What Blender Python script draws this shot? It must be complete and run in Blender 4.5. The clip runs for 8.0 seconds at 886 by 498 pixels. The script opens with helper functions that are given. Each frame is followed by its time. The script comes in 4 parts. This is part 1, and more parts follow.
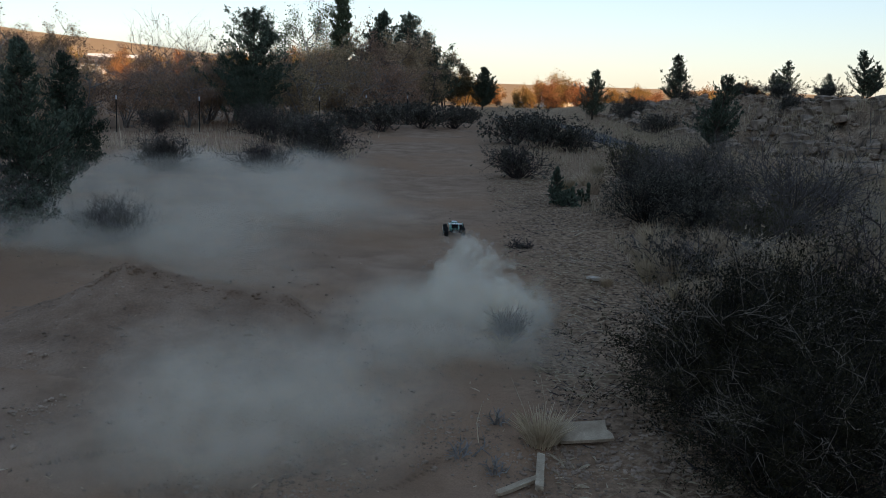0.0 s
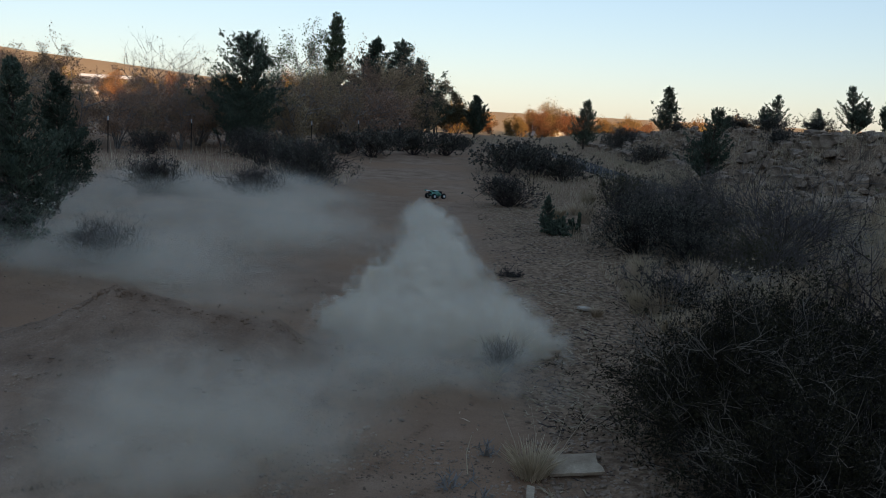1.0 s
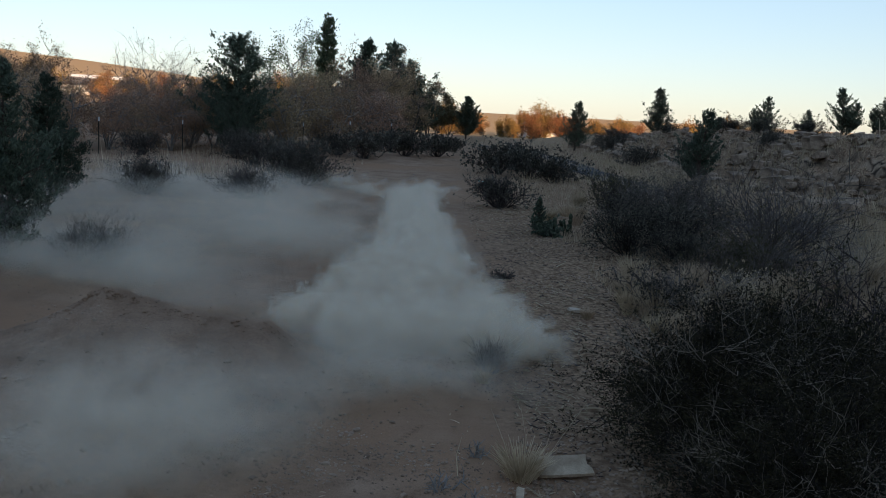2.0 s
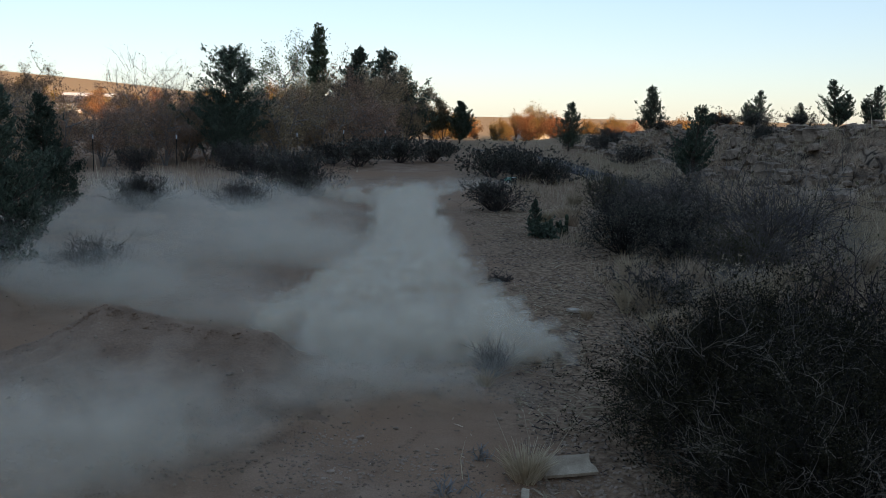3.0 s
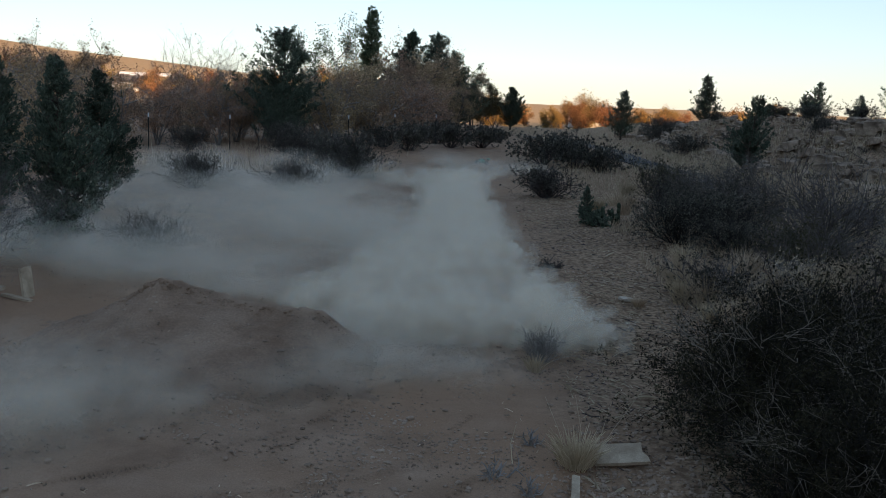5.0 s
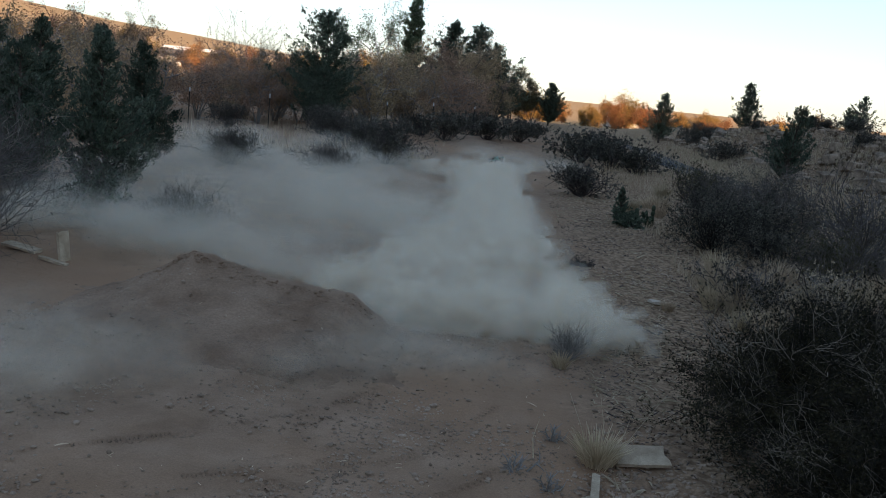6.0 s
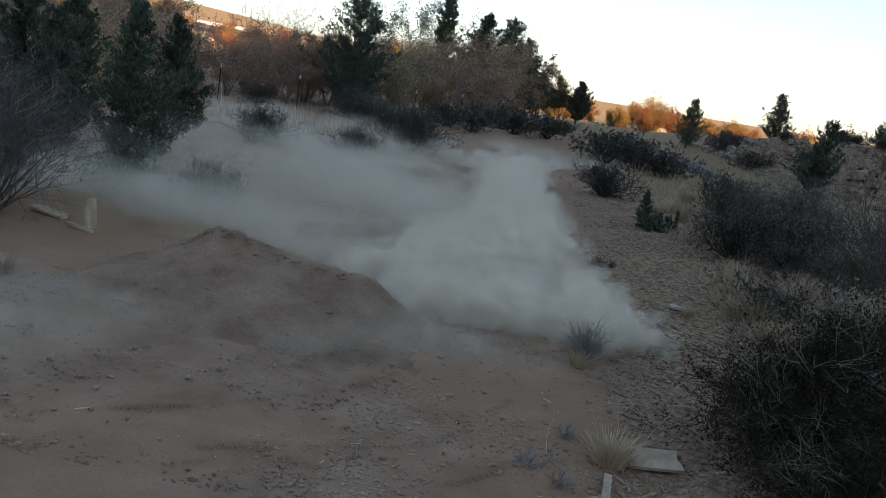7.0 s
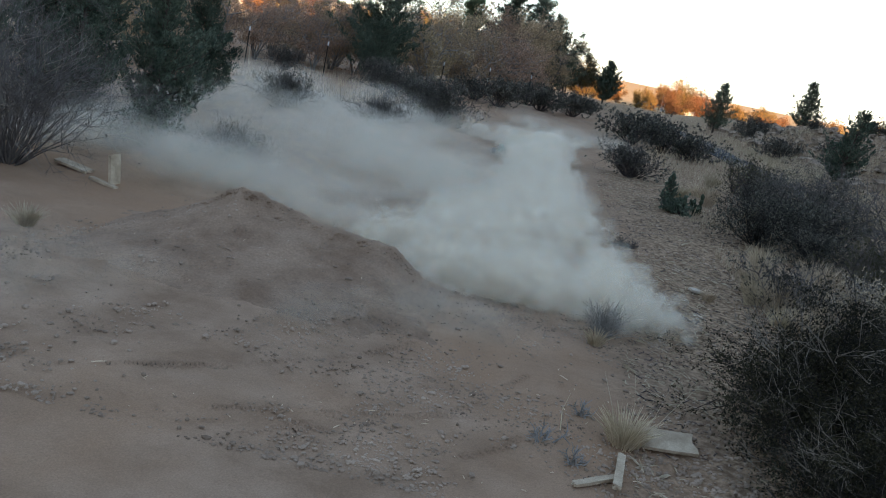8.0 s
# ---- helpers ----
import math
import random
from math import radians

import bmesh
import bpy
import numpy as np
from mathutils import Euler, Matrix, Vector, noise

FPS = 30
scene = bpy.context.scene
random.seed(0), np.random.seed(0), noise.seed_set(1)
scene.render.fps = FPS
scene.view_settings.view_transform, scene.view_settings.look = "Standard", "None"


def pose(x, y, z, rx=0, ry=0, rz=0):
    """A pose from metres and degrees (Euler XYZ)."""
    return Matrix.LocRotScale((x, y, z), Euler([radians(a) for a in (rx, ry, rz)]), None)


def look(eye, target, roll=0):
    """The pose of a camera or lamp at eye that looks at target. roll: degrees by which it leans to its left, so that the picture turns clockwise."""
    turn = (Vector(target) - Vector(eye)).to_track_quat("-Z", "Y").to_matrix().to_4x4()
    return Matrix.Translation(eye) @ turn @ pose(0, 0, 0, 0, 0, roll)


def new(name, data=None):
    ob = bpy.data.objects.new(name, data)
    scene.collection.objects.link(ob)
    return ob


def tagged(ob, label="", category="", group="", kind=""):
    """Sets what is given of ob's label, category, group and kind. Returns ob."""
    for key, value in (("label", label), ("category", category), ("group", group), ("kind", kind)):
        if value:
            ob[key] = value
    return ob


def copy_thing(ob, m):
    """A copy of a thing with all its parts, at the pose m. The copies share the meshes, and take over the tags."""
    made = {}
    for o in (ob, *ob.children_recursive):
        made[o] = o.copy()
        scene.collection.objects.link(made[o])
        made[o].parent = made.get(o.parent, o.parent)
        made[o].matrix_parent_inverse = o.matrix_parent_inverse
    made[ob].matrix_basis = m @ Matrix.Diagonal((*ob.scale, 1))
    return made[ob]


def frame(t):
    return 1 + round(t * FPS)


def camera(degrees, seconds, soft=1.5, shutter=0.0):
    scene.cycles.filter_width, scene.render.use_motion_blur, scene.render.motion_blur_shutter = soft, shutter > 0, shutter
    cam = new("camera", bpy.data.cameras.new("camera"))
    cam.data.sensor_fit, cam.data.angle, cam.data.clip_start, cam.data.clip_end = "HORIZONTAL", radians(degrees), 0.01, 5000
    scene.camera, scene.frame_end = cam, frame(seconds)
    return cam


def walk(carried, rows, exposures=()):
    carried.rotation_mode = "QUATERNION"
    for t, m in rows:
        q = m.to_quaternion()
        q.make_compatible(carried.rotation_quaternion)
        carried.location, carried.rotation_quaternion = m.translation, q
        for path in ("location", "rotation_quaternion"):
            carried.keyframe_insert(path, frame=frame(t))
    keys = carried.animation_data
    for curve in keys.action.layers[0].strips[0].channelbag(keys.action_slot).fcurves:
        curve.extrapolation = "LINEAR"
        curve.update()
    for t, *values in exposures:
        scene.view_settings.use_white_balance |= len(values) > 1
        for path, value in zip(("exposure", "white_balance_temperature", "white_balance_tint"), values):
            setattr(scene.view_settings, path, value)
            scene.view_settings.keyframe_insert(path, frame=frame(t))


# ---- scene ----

# ---- camera ----
cam = camera(50.0, 8.0, soft=0.85, shutter=0.3)
PATH = [
    (0.0, 0.003, 0.013, 2.377, 79.89, -1.97, 0.99),
    (0.5, -0.009, 0.018, 2.388, 80.83, -2.23, 0.39),
    (1.0, -0.02, 0.045, 2.386, 81.5, -3.08, 0.51),
    (1.5, -0.014, 0.046, 2.39, 81.47, -3.43, 0.22),
    (3.0, -0.002, -0.011, 2.405, 81.91, -1.14, -0.39),
    (3.5, 0.0, 0.0, 2.4, 81.84, 0.0, 0.0),
    (4.0, 0.002, 0.004, 2.392, 81.83, 0.26, 0.56),
    (4.5, -0.021, 0.035, 2.378, 81.61, -0.28, 1.48),
    (5.0, -0.06, 0.039, 2.364, 80.99, -2.27, 2.62),
    (6.5, -0.118, 0.012, 2.347, 79.96, -7.24, 5.97),
    (7.0, -0.146, 0.007, 2.339, 79.54, -9.07, 6.69),
    (7.5, -0.147, 0.032, 2.331, 79.12, -10.19, 7.15),
    (8.0, -0.168, 0.054, 2.3, 77.67, -11.47, 8.38),
]
EXPOSED = [(0.0, 1.38, 6700, 16), (1.0, 1.2, 6600, 15), (1.5, 1.27, 6550, 15), (3.5, 1.36, 6550, 15),
           (5.0, 1.46, 6650, 15), (6.5, 1.74, 6800, 15), (7.5, 1.95, 6900, 15), (8.0, 2.35, 6900, 15)]
walk(cam, [(t, pose(x, y, z, rx, ry, rz)) for t, x, y, z, rx, ry, rz in PATH], EXPOSED)

# ---- light ----
SUN_UP, SUN_AZ = 11.0, 160.0  # degrees above the horizon; bearing clockwise from +y
to_sun = Vector((math.sin(radians(SUN_AZ)) * math.cos(radians(SUN_UP)), math.cos(radians(SUN_AZ)) * math.cos(radians(SUN_UP)), math.sin(radians(SUN_UP))))
world = bpy.data.worlds.new("world")
scene.world = world
world.use_nodes = True
wn, wl = world.node_tree.nodes, world.node_tree.links
sky = wn.new("ShaderNodeTexSky")
sky.sky_type = "NISHITA"
sky.sun_disc = False
sky.sun_elevation, sky.sun_rotation = radians(SUN_UP), radians(SUN_AZ)
sky.air_density, sky.dust_density, sky.ozone_density = 1.0, 0.15, 3.8
pale = wn.new("ShaderNodeGamma")  # evens the sky out: narrows its range so the ground is brighter beside it
pale.inputs["Gamma"].default_value = 0.57
wl.new(sky.outputs[0], pale.inputs["Color"])
wl.new(pale.outputs[0], wn["Background"].inputs[0])
wn["Background"].inputs[1].default_value = 0.15
sun_data = bpy.data.lights.new("sun", "SUN")
sun_data.energy, sun_data.angle, sun_data.color = 5.0, radians(0.5), (1.0, 0.68, 0.40)
sun = new("sun", sun_data)
sun.matrix_world = look(to_sun * 100, (0, 0, 0))
scene.cycles.transparent_max_bounces = 200
scene.cycles.max_bounces, scene.cycles.diffuse_bounces, scene.cycles.transmission_bounces = 16, 8, 8


# ---- materials ----
def node_mat(name):
    m = bpy.data.materials.new(name)
    m.use_nodes = True
    return m, m.node_tree.nodes, m.node_tree.links, m.node_tree.nodes["Principled BSDF"]


def noise_node(n, l, scale, detail=5.0, rough=0.6, vector=None):
    t = n.new("ShaderNodeTexNoise")
    t.inputs["Scale"].default_value, t.inputs["Detail"].default_value, t.inputs["Roughness"].default_value = scale, detail, rough
    if vector is not None:
        l.new(vector, t.inputs["Vector"])
    return t.outputs["Fac"]


def ramp_node(n, l, fac, stops):
    r = n.new("ShaderNodeValToRGB")
    while len(r.color_ramp.elements) < len(stops):
        r.color_ramp.elements.new(0.5)
    for e, (p, c) in zip(r.color_ramp.elements, stops):
        e.position, e.color = p, (*c, 1) if len(c) == 3 else c
    l.new(fac, r.inputs[0])
    return r.outputs[0]


def mix_node(n, l, fac, a, b, mode="MIX"):
    m = n.new("ShaderNodeMix")
    m.data_type, m.blend_type = "RGBA", mode
    for sock, v in ((m.inputs["Factor"], fac), (m.inputs["A"], a), (m.inputs["B"], b)):
        if isinstance(v, bpy.types.NodeSocket):
            l.new(v, sock)
        else:
            sock.default_value = v if isinstance(v, float) else (*v, 1)
    return m.outputs["Result"]


def surface(name, dark, light, scale=4.0, fine=60.0, rough=0.9, bump=0.3, metal=0.0, bump_dist=0.01, spec=0.06):
    """A worn surface: two colours mixed by coarse and fine noise, with fine relief."""
    m, n, l, p = node_mat(name)
    pos = n.new("ShaderNodeTexCoord").outputs["Object"]
    a, b = noise_node(n, l, scale, vector=pos), noise_node(n, l, fine, vector=pos)
    c = mix_node(n, l, ramp_node(n, l, a, [(0.35, (0, 0, 0)), (0.65, (1, 1, 1))]), dark, light)
    c = mix_node(n, l, 0.45, c, ramp_node(n, l, b, [(0.3, (0.35, 0.35, 0.35)), (0.7, (1.0, 1.0, 1.0))]), "MULTIPLY")
    l.new(c, p.inputs["Base Color"])
    p.inputs["Roughness"].default_value, p.inputs["Metallic"].default_value = rough, metal
    p.inputs["Specular IOR Level"].default_value = spec
    bn = n.new("ShaderNodeBump")
    bn.inputs["Strength"].default_value, bn.inputs["Distance"].default_value = bump, bump_dist
    l.new(b, bn.inputs["Height"])
    l.new(bn.outputs[0], p.inputs["Normal"])
    return m


def leaf_mat(name, cols, rough=0.75, through_light=0.15, hue=0.008):
    """Foliage: each leaf its own tone, and some light through it."""
    m, n, l, p = node_mat(name)
    island = n.new("ShaderNodeNewGeometry").outputs["Random Per Island"]
    each = n.new("ShaderNodeObjectInfo").outputs["Random"]
    clump = n.new("ShaderNodeMapRange")
    clump.inputs["From Min"].default_value, clump.inputs["From Max"].default_value = 0.34, 0.66
    l.new(noise_node(n, l, 2.6, 3, 0.5, n.new("ShaderNodeTexCoord").outputs["Object"]), clump.inputs["Value"])
    both = n.new("ShaderNodeMix")
    both.inputs["Factor"].default_value = 0.5
    l.new(island, both.inputs["A"])
    l.new(clump.outputs[0], both.inputs["B"])
    c = ramp_node(n, l, both.outputs["Result"], [(0.1 + 0.8 * i / (len(cols) - 1), c) for i, c in enumerate(cols)])
    hs = n.new("ShaderNodeHueSaturation")
    mr = n.new("ShaderNodeMapRange")
    mr.inputs["To Min"].default_value, mr.inputs["To Max"].default_value = 0.75, 1.2
    l.new(each, mr.inputs["Value"])
    l.new(mr.outputs[0], hs.inputs["Value"])
    turn, mix = n.new("ShaderNodeMath"), n.new("ShaderNodeMapRange")  # each plant its own hue
    turn.operation = "MULTIPLY"
    turn.inputs[1].default_value = 7.31
    l.new(each, turn.inputs[0])
    part_of = n.new("ShaderNodeMath")
    part_of.operation = "FRACT"
    l.new(turn.outputs[0], part_of.inputs[0])
    mix.inputs["To Min"].default_value, mix.inputs["To Max"].default_value = 0.5 - hue, 0.5 + hue
    l.new(part_of.outputs[0], mix.inputs["Value"])
    l.new(mix.outputs[0], hs.inputs["Hue"])
    l.new(c, hs.inputs["Color"])
    l.new(hs.outputs[0], p.inputs["Base Color"])
    p.inputs["Roughness"].default_value = rough
    p.inputs["Specular IOR Level"].default_value = 0.05
    tr = n.new("ShaderNodeBsdfTranslucent")
    l.new(hs.outputs[0], tr.inputs["Color"])
    mx = n.new("ShaderNodeMixShader")
    mx.inputs[0].default_value = through_light
    l.new(p.outputs[0], mx.inputs[1])
    l.new(tr.outputs[0], mx.inputs[2])
    l.new(mx.outputs[0], n["Material Output"].inputs["Surface"])
    return m


def ground_mat():
    m, n, l, p = node_mat("dirt")
    pos = n.new("ShaderNodeNewGeometry").outputs["Position"]
    sep = n.new("ShaderNodeSeparateXYZ")
    l.new(pos, sep.inputs[0])
    big, mid, fine, grit = (noise_node(n, l, s, 6, 0.62, pos) for s in (0.25, 1.6, 14.0, 90.0))
    dirt = mix_node(n, l, ramp_node(n, l, mid, [(0.35, (0, 0, 0)), (0.68, (1, 1, 1))]), (0.27, 0.172, 0.113), (0.42, 0.283, 0.195))
    red = mix_node(n, l, ramp_node(n, l, big, [(0.45, (0, 0, 0)), (0.62, (1, 1, 1))]), dirt, (0.36, 0.218, 0.135))
    # the untrodden side of the track: dry litter over paler soil
    rough_side = mix_node(n, l, ramp_node(n, l, fine, [(0.42, (0, 0, 0)), (0.6, (1, 1, 1))]), (0.16, 0.102, 0.064), (0.41, 0.278, 0.182))
    mr = n.new("ShaderNodeMapRange")
    mr.inputs["From Min"].default_value, mr.inputs["From Max"].default_value = 0.4, 1.6
    wob = n.new("ShaderNodeMath")
    wob.operation = "MULTIPLY_ADD"
    l.new(mid, wob.inputs[0])
    wob.inputs[1].default_value = 1.6
    l.new(sep.outputs["X"], wob.inputs[2])
    off = n.new("ShaderNodeMath")
    off.operation = "SUBTRACT"
    l.new(wob.outputs[0], off.inputs[0])
    off.inputs[1].default_value = 0.8
    l.new(off.outputs[0], mr.inputs["Value"])
    col = mix_node(n, l, mr.outputs[0], red, rough_side)
    # bare rock on the bank, by the steepness of the ground
    nsep = n.new("ShaderNodeSeparateXYZ")
    l.new(n["Geometry"].outputs["Normal"], nsep.inputs[0])
    steep = n.new("ShaderNodeMapRange")
    steep.inputs["From Min"].default_value, steep.inputs["From Max"].default_value = 0.9, 0.7
    l.new(nsep.outputs["Z"], steep.inputs["Value"])
    stone = mix_node(n, l, ramp_node(n, l, mid, [(0.4, (0, 0, 0)), (0.6, (1, 1, 1))]), (0.13, 0.09, 0.063), (0.40, 0.295, 0.21))
    bent = n.new("ShaderNodeVectorMath")
    bent.operation = "MULTIPLY_ADD"
    warp = n.new("ShaderNodeTexNoise")
    warp.inputs["Scale"].default_value = 0.9
    l.new(pos, warp.inputs["Vector"])
    l.new(warp.outputs["Color"], bent.inputs[0])
    bent.inputs[1].default_value = (1.6, 1.6, 0.8)
    l.new(pos, bent.inputs[2])
    crack = n.new("ShaderNodeTexVoronoi")  # near-black crack lines between the beds of rock
    crack.feature = "DISTANCE_TO_EDGE"
    crack.inputs["Scale"].default_value = 1.1
    l.new(bent.outputs[0], crack.inputs["Vector"])
    stone = mix_node(n, l, ramp_node(n, l, crack.outputs["Distance"], [(0.01, (0, 0, 0)), (0.09, (1, 1, 1))]), (0.05, 0.038, 0.03), stone)
    col = mix_node(n, l, steep.outputs[0], col, stone)
    # dry grass on the far land, its gold brightened to stand in for sunlight
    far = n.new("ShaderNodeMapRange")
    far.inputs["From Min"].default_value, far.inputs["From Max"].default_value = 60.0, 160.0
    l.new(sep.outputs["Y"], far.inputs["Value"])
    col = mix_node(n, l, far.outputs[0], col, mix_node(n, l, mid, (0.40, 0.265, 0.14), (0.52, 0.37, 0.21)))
    col = mix_node(n, l, 0.5, col, ramp_node(n, l, grit, [(0.3, (0.45, 0.45, 0.45)), (0.7, (1.0, 1.0, 1.0))]), "MULTIPLY")
    l.new(col, p.inputs["Base Color"])
    p.inputs["Roughness"].default_value = 0.95
    p.inputs["Specular IOR Level"].default_value = 0.03
    b1, b2 = n.new("ShaderNodeBump"), n.new("ShaderNodeBump")
    b1.inputs["Strength"].default_value, b1.inputs["Distance"].default_value = 0.6, 0.05
    b2.inputs["Strength"].default_value, b2.inputs["Distance"].default_value = 0.5, 0.01
    l.new(fine, b1.inputs["Height"])
    l.new(grit, b2.inputs["Height"])
    l.new(b1.outputs[0], b2.inputs["Normal"])
    l.new(b2.outputs[0], p.inputs["Normal"])
    return m


def dust_mat(name, thin, thick):
    """Airborne dust: each small wisp lets most of the light through."""
    m, n, l, p = node_mat(name)
    n.remove(p)
    pos = n.new("ShaderNodeTexCoord").outputs["Object"]
    f = noise_node(n, l, 1.7, 4, 0.6, pos)
    mr = n.new("ShaderNodeMapRange")
    for k, v in (("From Min", 0.38), ("From Max", 0.66), ("To Min", thin), ("To Max", thick)):
        mr.inputs[k].default_value = v
    l.new(f, mr.inputs["Value"])
    d, t, tp = n.new("ShaderNodeBsdfDiffuse"), n.new("ShaderNodeBsdfTranslucent"), n.new("ShaderNodeBsdfTransparent")
    for sh in (d, t):
        sh.inputs["Color"].default_value = (0.88, 0.80, 0.67, 1)
    both, mx = n.new("ShaderNodeMixShader"), n.new("ShaderNodeMixShader")
    both.inputs[0].default_value = 0.5
    l.new(d.outputs[0], both.inputs[1])
    l.new(t.outputs[0], both.inputs[2])
    l.new(mr.outputs[0], mx.inputs[0])
    l.new(tp.outputs[0], mx.inputs[1])
    l.new(both.outputs[0], mx.inputs[2])
    l.new(mx.outputs[0], n["Material Output"].inputs["Surface"])
    return m


DIRT = ground_mat()
ASPHALT = surface("asphalt", (0.045, 0.047, 0.05), (0.075, 0.075, 0.078), 1.5, 160, 0.9, 0.4)
STONE = surface("stone", (0.12, 0.084, 0.06), (0.47, 0.35, 0.255), 1.6, 10, 0.95, 0.9, bump_dist=0.06)
PALE_STONE = surface("pale_stone", (0.46, 0.38, 0.295), (0.60, 0.51, 0.41), 6.0, 70, 0.95, 0.4)
GRAVEL = surface("gravel", (0.20, 0.138, 0.098), (0.46, 0.34, 0.25), 2.0, 40, 0.95, 0.3)
BARK = surface("bark", (0.06, 0.045, 0.035), (0.14, 0.11, 0.09), 8.0, 60, 0.95, 0.7)
PALE_BARK = surface("pale_bark", (0.20, 0.18, 0.16), (0.36, 0.33, 0.30), 6.0, 60, 0.95, 0.5)
TWIG = surface("twig", (0.08, 0.066, 0.06), (0.21, 0.185, 0.17), 5.0, 50, 0.95, 0.3)
# twigs near black: the shade inside the bushes is put into the colour
SHADED_TWIG = surface("shaded_twig", (0.014, 0.012, 0.011), (0.05, 0.043, 0.038), 5.0, 50, 0.95, 0.3)
DRY_TWIG = surface("dry_twig", (0.09, 0.075, 0.06), (0.38, 0.325, 0.265), 1.8, 50, 0.95, 0.3)
DARK_TWIG = surface("dark_twig", (0.045, 0.035, 0.035), (0.11, 0.09, 0.085), 5.0, 50, 0.95, 0.3)
WOOD = surface("weathered_wood", (0.38, 0.285, 0.195), (0.62, 0.49, 0.35), 5.0, 90, 0.9, 0.5)
JUNIPER = leaf_mat("juniper_leaf", [(0.045, 0.06, 0.045), (0.085, 0.108, 0.075), (0.15, 0.175, 0.125)])
SAGE = leaf_mat("sage_leaf", [(0.036, 0.033, 0.026), (0.085, 0.08, 0.064), (0.21, 0.196, 0.155)])
OLIVE = leaf_mat("olive_leaf", [(0.04, 0.037, 0.02), (0.075, 0.066, 0.036), (0.14, 0.12, 0.07)])
# olive leaf darkened, with the bush's inner shade in its colour
SHADED_LEAF = leaf_mat("shaded_leaf", [(0.012, 0.011, 0.007), (0.026, 0.023, 0.013), (0.048, 0.042, 0.023), (0.085, 0.074, 0.04)])
BROWN = leaf_mat("autumn_leaf", [(0.20, 0.142, 0.098), (0.34, 0.23, 0.145), (0.50, 0.315, 0.19), (0.34, 0.27, 0.185)], hue=0.02)
GREEN = leaf_mat("green_leaf", [(0.06, 0.085, 0.055), (0.105, 0.135, 0.075), (0.17, 0.19, 0.115)])
GOLD = leaf_mat("golden_leaf", [(0.08, 0.065, 0.03), (0.17, 0.105, 0.045), (0.30, 0.16, 0.06), (0.10, 0.10, 0.045)], hue=0.028)
STRAW = leaf_mat("straw", [(0.34, 0.25, 0.16), (0.50, 0.385, 0.26), (0.64, 0.52, 0.37)])
DUST = dust_mat("dust", 0.034, 0.095)
THICK = dust_mat("thick_dust", 0.05, 0.13)
HAZE = dust_mat("thin_dust", 0.004, 0.030)

RNG = np.random.default_rng(7)


# ---- geometry helpers ----
def part(name, geo, material, parent=None, label="", smooth=False):
    """geo: (verts, faces), linked as one mesh, under a thing or at top level."""
    me = bpy.data.meshes.new(name)
    v, f = geo
    me.from_pydata([tuple(p) for p in np.asarray(v, float).tolist()], [], f if isinstance(f, list) else f.tolist())
    if smooth:
        me.polygons.foreach_set("use_smooth", [True] * len(me.polygons))
    me.materials.append(material)
    me.update()
    ob = new(name, me)
    if parent is not None:
        ob.parent = parent
    if label:
        ob["label"] = label
    return ob


def join(geos):
    vs, fs, k = [], [], 0
    for v, f in geos:
        v = np.asarray(v, float)
        vs.append(v)
        fs += [tuple(i + k for i in face) for face in (f if isinstance(f, list) else f.tolist())]
        k += len(v)
    return np.concatenate(vs), fs


def from_bm(bm):
    bm.verts.ensure_lookup_table()
    bm.verts.index_update()
    out = np.array([v.co[:] for v in bm.verts]), [tuple(v.index for v in f.verts) for f in bm.faces]
    bm.free()
    return out


def box(cx, cy, cz, sx, sy, sz, bevel=0.0, taper=1.0):
    bm = bmesh.new()
    bmesh.ops.create_cube(bm, size=1)
    for v in bm.verts:
        k = taper if v.co.z > 0 else 1.0
        v.co = Vector((v.co.x * sx * k, v.co.y * sy * k, v.co.z * sz))
    if bevel:
        bmesh.ops.bevel(bm, geom=bm.edges[:], offset=bevel, segments=2, affect="EDGES", profile=0.6)
    bmesh.ops.translate(bm, verts=bm.verts[:], vec=(cx, cy, cz))
    return from_bm(bm)


def lathe_x(profile, segs=20):
    """Turned solid about the x axis; profile of (x, radius)."""
    v, f = [], []
    for x, r in profile:
        for k in range(segs):
            a = 2 * math.pi * k / segs
            v.append((x, r * math.cos(a), r * math.sin(a)))
    for i in range(len(profile) - 1):
        for k in range(segs):
            a, b = i * segs + k, i * segs + (k + 1) % segs
            f.append((a, b, b + segs, a + segs))
    f.append(tuple(range(segs))[::-1])
    f.append(tuple(range((len(profile) - 1) * segs, len(profile) * segs)))
    return np.array(v), f


